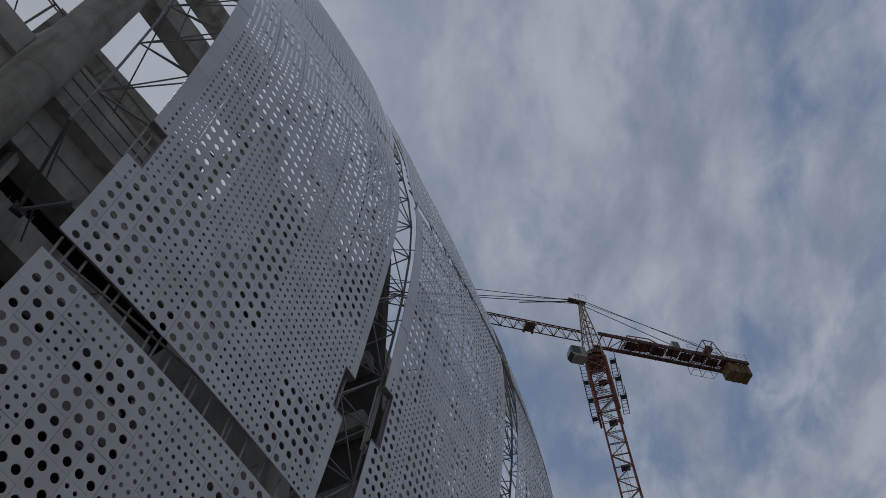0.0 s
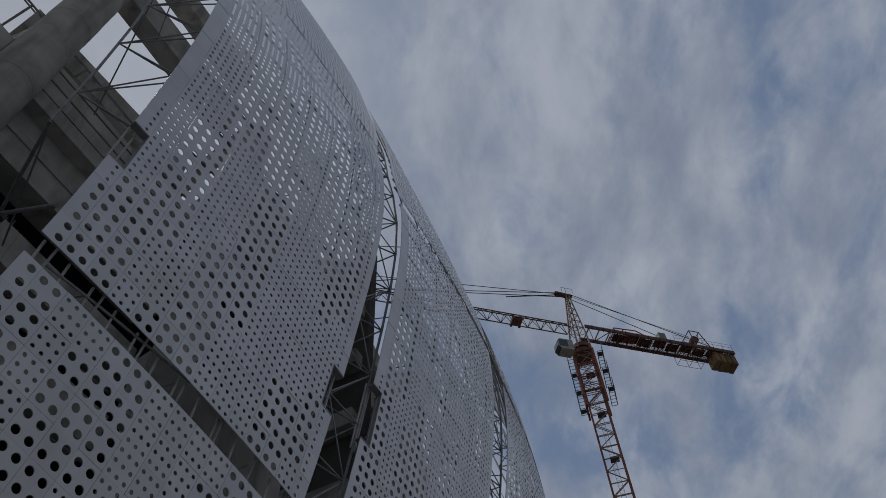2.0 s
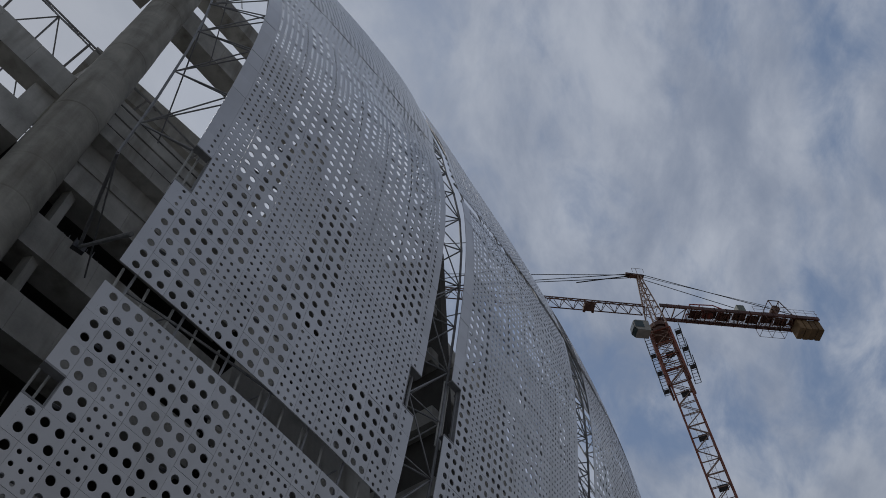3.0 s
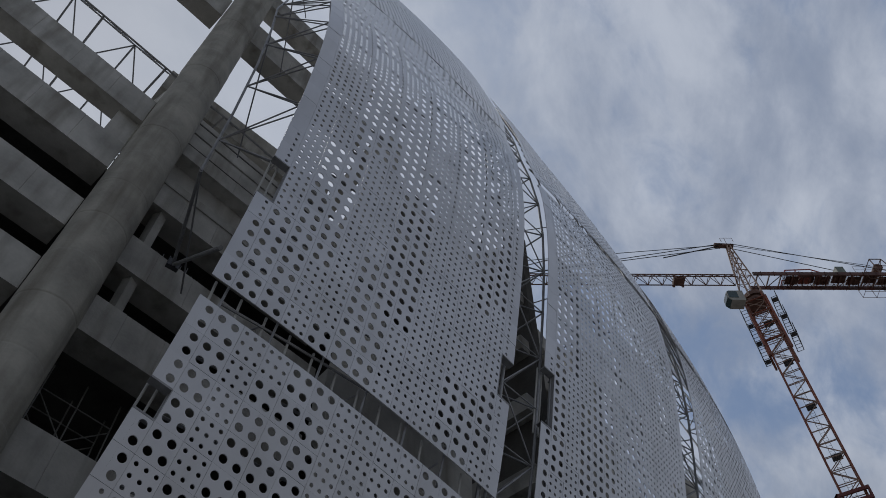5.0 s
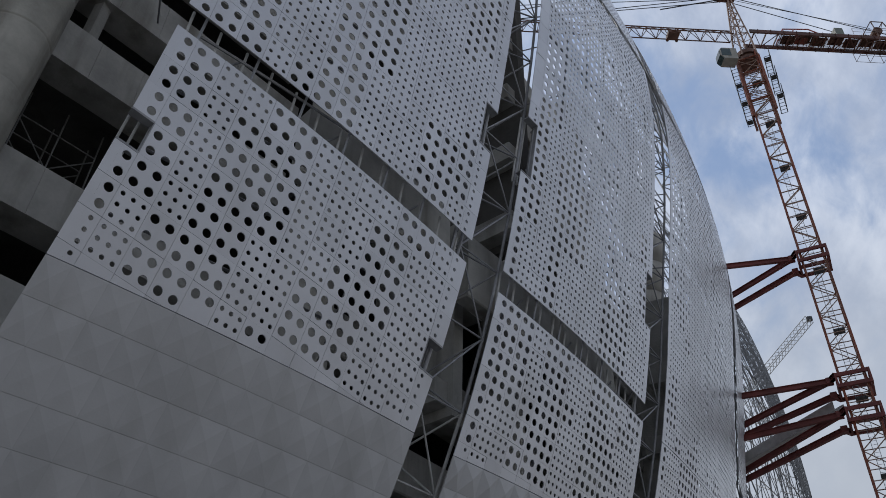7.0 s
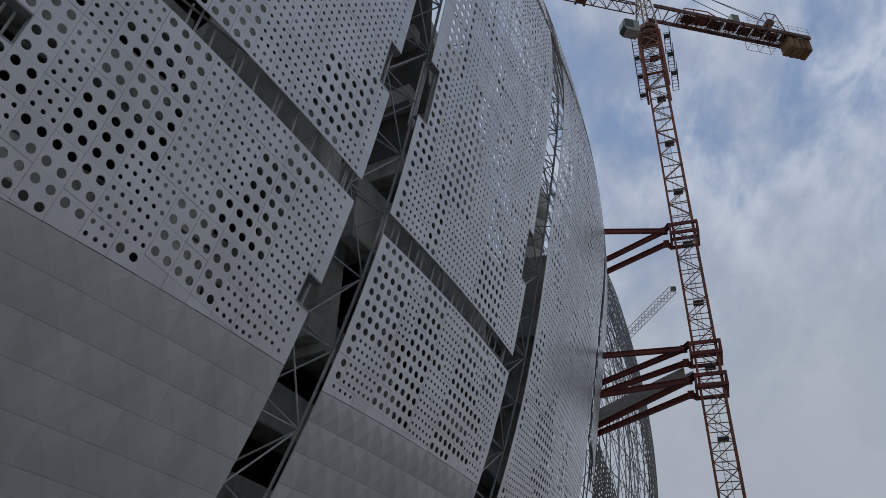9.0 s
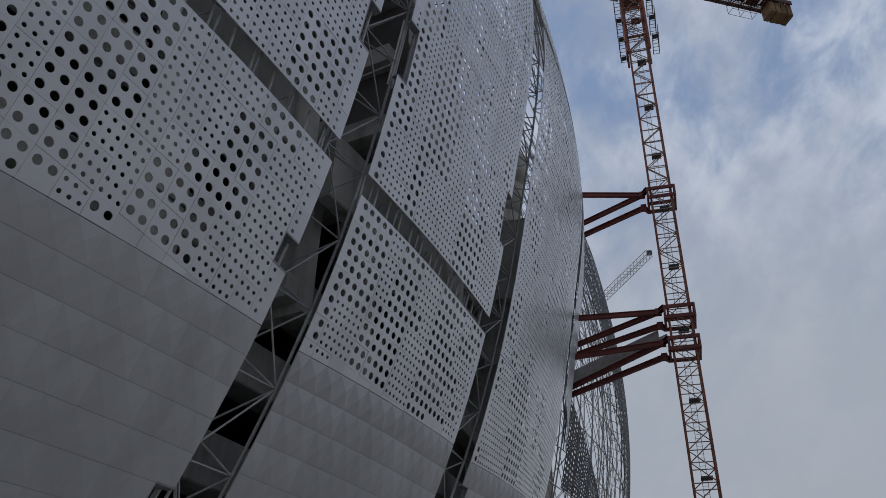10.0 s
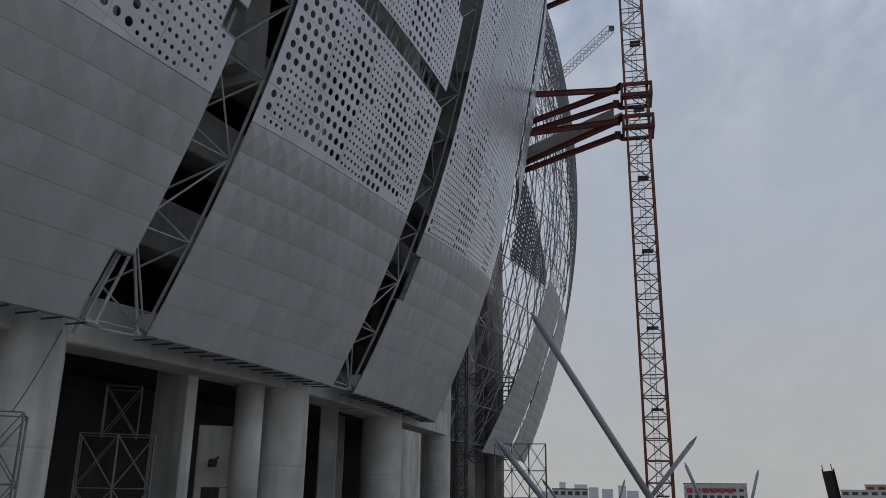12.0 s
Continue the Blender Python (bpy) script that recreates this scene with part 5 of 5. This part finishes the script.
# ---- grey inclined props and other steel ----


def prop(a, b, r, label):
    ob = thing("steel_prop", b if b.z < a.z else a, label, "prop", "inclined props")
    V, F = [], []
    add_tube(V, F, a, b, r, 16)
    part("tube", V, F, M_STRUT, ob, "", True)
    V, F = [], []
    d = (b - a).normalized()
    add_tube(V, F, a - d * 0.5, a, r * 0.25, 8, r * 0.95)
    add_tube(V, F, b, b + d * 0.5, r * 0.95, 8, r * 0.25)
    part("cone_end", V, F, M_STRUT, ob)
    return ob


prop(polar(6.64, 50.0, 12.4), polar(14.98, 50.0, 0.25), 0.2, "long grey steel tube prop leaning towards the stadium")
prop(polar(16.65, 50.6, 4.95), polar(12.3, 50.6, 0.25), 0.13, "short grey tube prop crossing a longer one")
prop(polar(4.15, 50.0, 4.75), polar(8.3, 50.0, 0.25), 0.17, "grey tube prop leaning beside the scaffold")
prop(polar(16.25, 90.0, 5.2), polar(17.4, 90.0, 0.3), 0.17, "far grey tube prop leaning away")
prop(polar(20.5, 90.0, 4.5), polar(19.7, 90.0, 0.3), 0.15, "far grey tube prop leaning inward")
prop(polar(7.0, 90.0, 3.6), polar(8.6, 90.0, 0.3), 0.14, "far thin tube prop above the low roofs")
prop(polar(12.2, 110.0, 4.0), polar(11.6, 110.0, 0.3), 0.14, "far thin tube prop against the skyline")

post = thing("steel_column", polar(25.0, 60, 0), "short dark plated steel column stub, slightly leaning", "steel column")
m = Matrix.Translation(polar(25.05, 60, 0)) @ pose(0, 0, 0, 0, -7, -20)
for sx in (-0.33, 0.33):
    box_part("flange", m @ pose(sx, 0, 1.95), 0.06, 0.5, 3.9, M_BLACK, post)
box_part("web", m @ pose(0, 0, 1.9), 0.6, 0.05, 3.8, M_BLACK, post)
for z in (1.0, 2.0, 3.0):
    box_part("stiffener", m @ pose(0, 0.14, z), 0.58, 0.2, 0.04, M_BLACK, post)
V, F = tubes([(m @ Vector((x, 0.2, 3.85)), m @ Vector((x, 0.2, 4.2)), 0.03) for x in (-0.28, 0.26)], 5)
part("anchor_bolt", V, F, M_BLACK, post)


def scaffold(at, turn, bays, lifts, w=1.25, h=1.85, d=1.5, label="grey tubular frame scaffold with cross braces"):
    sc = thing("scaffold", at, label, "scaffold", "scaffolds")
    m = Matrix.Translation(at) @ Matrix.Rotation(turn, 4, "Z")
    for l in range(lifts):
        for i in range(bays + 1):
            for y in (0, d):
                member(sc, m @ Vector((i * w, y, l * h)), m @ Vector((i * w, y, l * h + h)), 0.03, M_SCAF, "standard")
            for y in (0.25, d - 0.25):
                member(sc, m @ Vector((i * w, y, l * h)), m @ Vector((i * w, y, l * h + h)), 0.02, M_SCAF, "inner_post")
            member(sc, m @ Vector((i * w, 0, l * h + h - 0.05)), m @ Vector((i * w, d, l * h + h - 0.05)), 0.025, M_SCAF, "transom")
            member(sc, m @ Vector((i * w, 0.25, l * h + 0.9)), m @ Vector((i * w, d - 0.25, l * h + 0.9)), 0.02, M_SCAF, "transom")
            if i < bays:
                for y in (0, d):
                    member(sc, m @ Vector((i * w, y, l * h)), m @ Vector((i * w + w, y, l * h + h)), 0.018, M_SCAF, "cross_brace")
                    member(sc, m @ Vector((i * w + w, y, l * h)), m @ Vector((i * w, y, l * h + h)), 0.018, M_SCAF, "cross_brace")
                    member(sc, m @ Vector((i * w, y, l * h + h)), m @ Vector((i * w + w, y, l * h + h)), 0.02, M_SCAF, "ledger")
    return sc


scaffold(polar(-23.2, 32.0, 0), radians(20), 2, 2)
scaffold(polar(-22.0, 33.2, 3.7), radians(20), 1, 1, label="single upper scaffold frame with crossed braces")
scaffold(polar(-29.4, 25.0, 0), radians(22), 1, 2, label="pale tubular scaffold frame beside a round column")
scaffold(polar(3.7, 62.0, 0), radians(-5), 3, 3, 1.25, 1.9)

# mast of a material hoist at the facade's edge
hoist = thing("hoist_mast", polar(1.45, 55, 0), "slim dark lattice hoist mast with guide wheels", "hoist")
HM = Matrix.Translation(polar(1.45, 55, 0)) @ Matrix.Rotation(0.2, 4, "Z")
legs, segs = lattice_section(0.65, 1.5, 0.045, 0.025, 2)
for k in range(12):
    for p, q, r in legs + segs:
        m = HM @ pose(0, 0, k * 1.5)
        member(hoist, m @ Vector(p), m @ Vector(q), r, M_STEEL_DK, "mast_leg" if r > 0.03 else "mast_brace")
for z in (4.4, 9.4):
    V, F = [], []
    c = HM @ Vector((0.95, 0, z))
    for k in range(16):
        a0, a1 = 2 * math.pi * k / 16, 2 * math.pi * (k + 1) / 16
        add_tube(V, F, c + Vector((0.42 * math.cos(a0), 0, 0.42 * math.sin(a0))), c + Vector((0.42 * math.cos(a1), 0, 0.42 * math.sin(a1))), 0.05, 5)
    for k in range(4):
        a0 = math.pi * k / 4
        add_tube(V, F, c - Vector((0.42 * math.cos(a0), 0, 0.42 * math.sin(a0))), c + Vector((0.42 * math.cos(a0), 0, 0.42 * math.sin(a0))), 0.025, 4)
    beam_between(V, F, HM @ Vector((0.3, 0, z)), c, 0.12, 0.12)
    part("guide_wheel", V, F, M_STEEL_DK, hoist)

# cable from the soffit down to the scaffold at the near column
V, F = [], []
cable_a, cable_b = polar(-25.1, 27.6, 6.5), polar(-27.2, 25.6, 3.75)
for k in range(8):
    f0, f1 = k / 8, (k + 1) / 8
    add_tube(V, F, cable_a.lerp(cable_b, f0) - Vector((0, 0, 0.5 * f0 * (1 - f0))), cable_a.lerp(cable_b, f1) - Vector((0, 0, 0.5 * f1 * (1 - f1))), 0.014, 5)
tagged(part("cable", V, F, M_CABLE), "thin dark cable hanging from the soffit to a scaffold", "cable")

# flood lamp on the low wall
LAMP_AT = polar(-15.0, 36.25, 2.95)
lampm = Matrix.Translation(LAMP_AT)
lamp = thing("flood_lamp", LAMP_AT, "small black flood lamp on a bracket", "lamp")
box_part("housing", lampm @ pose(0, 0, 0, 25, 0, 30), 0.34, 0.2, 0.28, M_BLACK, lamp, bev=0.05)
V, F = tubes([(lampm @ Vector((0, 0, 0.1)), LAMP_AT + Vector((0.12, 0.42, 0.25)), 0.04)], 6)
part("bracket", V, F, M_BLACK, lamp)

# ---- second crane far behind ----
far_crane = thing("luffing_crane", polar(2.0, 190, 0), "pale lattice boom of a distant crane", "crane")
tip, foot2 = polar(12.95, 170, 1.6 + 170 * math.tan(radians(31.6))), polar(1.5, 185, 1.6 + 185 * math.tan(radians(23.0)))
d, u, v = frame_of(tip - foot2)
Lb = (tip - foot2).length
segs = []
nb = 44
for k in range(nb):
    a, b = foot2 + d * (Lb * k / nb), foot2 + d * (Lb * (k + 1) / nb)
    for s1, s2 in ((-1, -1), (-1, 1), (1, 1), (1, -1)):
        o = u * 0.75 * s1 + v * 0.75 * s2
        segs.append((a + o, b + o, 0.09))
        o2 = u * 0.75 * s2 + v * 0.75 * -s1
        segs.append((a + o, b + o2, 0.05))
V, F = tubes(segs, 4)
part("boom", V, F, M_STEEL_LT, far_crane)
V, F = [], []
add_box(V, F, Matrix.Translation(tip), 1.2, 0.9, 0.9, 0.2)
part("boom_head", V, F, M_STEEL_DK, far_crane)
segs = []
fb = Vector((foot2.x, foot2.y, 0))
for k in range(40):
    z0, z1 = foot2.z * k / 40, foot2.z * (k + 1) / 40
    for s1, s2 in ((-1, -1), (-1, 1), (1, 1), (1, -1)):
        o, o2 = Vector((s1, s2, 0)), Vector((s2, -s1, 0))
        segs.append((fb + o + Vector((0, 0, z0)), fb + o + Vector((0, 0, z1)), 0.1))
        segs.append((fb + o + Vector((0, 0, z0)), fb + o2 + Vector((0, 0, z1)), 0.06))
V, F = tubes(segs, 4)
part("mast", V, F, M_STEEL_LT, far_crane)

# ---- city at the horizon ----


def city_block(az, dist, w, h, dep, wall, win, label, floors, bays, roof=None, cat="building"):
    p = polar(az, dist)
    b = thing("city_building", p, label, cat, "city buildings")
    m = Matrix.Translation(p) @ Matrix.Rotation(-radians(az), 4, "Z")
    box_part("wall", m @ pose(0, 0, h / 2), w, dep, h, wall, b)
    box_part("roof", m @ pose(0, 0, h + 0.2), w * 1.02, dep * 1.02, 0.5, roof or wall, b)
    V, F = [], []
    add_box(V, F, m @ pose(0, 0, 0), 1, 1, 1)
    fh = h / floors
    for f in range(floors):
        for k in range(bays):
            x = -w / 2 + w * (k + 0.5) / bays
            box_part("window", m @ pose(x, -dep / 2 - 0.05, fh * (f + 0.55)), w / bays * 0.62, 0.16, fh * 0.45, win, b)
    return b, m


rng = random.Random(9)
az = 7.2
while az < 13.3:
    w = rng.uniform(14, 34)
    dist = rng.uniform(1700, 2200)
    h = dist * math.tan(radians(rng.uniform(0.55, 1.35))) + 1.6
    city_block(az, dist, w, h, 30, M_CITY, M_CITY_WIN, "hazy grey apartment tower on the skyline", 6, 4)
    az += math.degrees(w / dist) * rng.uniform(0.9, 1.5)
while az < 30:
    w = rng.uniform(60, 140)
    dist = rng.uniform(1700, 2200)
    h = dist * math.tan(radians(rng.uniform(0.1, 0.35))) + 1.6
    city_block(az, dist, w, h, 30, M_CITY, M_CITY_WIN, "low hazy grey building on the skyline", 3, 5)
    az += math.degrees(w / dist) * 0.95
city_block(8.7, 420, 17, 7.6, 12, M_BRIGHT, M_WINDOW, "low dark-roofed site office building", 2, 5, M_BLACK)
b, m = city_block(17.9, 520, 32, 11.2, 20, M_BRIGHT, M_WINDOW, "white building with red upper panels", 3, 8)
for k in range(6):
    box_part("red_panel", m @ pose(-14 + k * 4.4, -10.2, 9.2), 3.2, 0.3, 2.6, M_RED, b, "dark red facade panel")
city_block(17.9, 540, 36, 13.4, 8, M_BRIGHT, M_WINDOW, "white rear wing with a red parapet", 3, 8, M_RED)
city_block(27.0, 480, 30, 9.2, 20, M_BRIGHT, M_WINDOW, "pale building with a row of dark windows", 3, 7)
city_block(28.3, 560, 34, 13.5, 20, M_ORANGE, M_WINDOW, "ochre building behind a pale block", 3, 6)
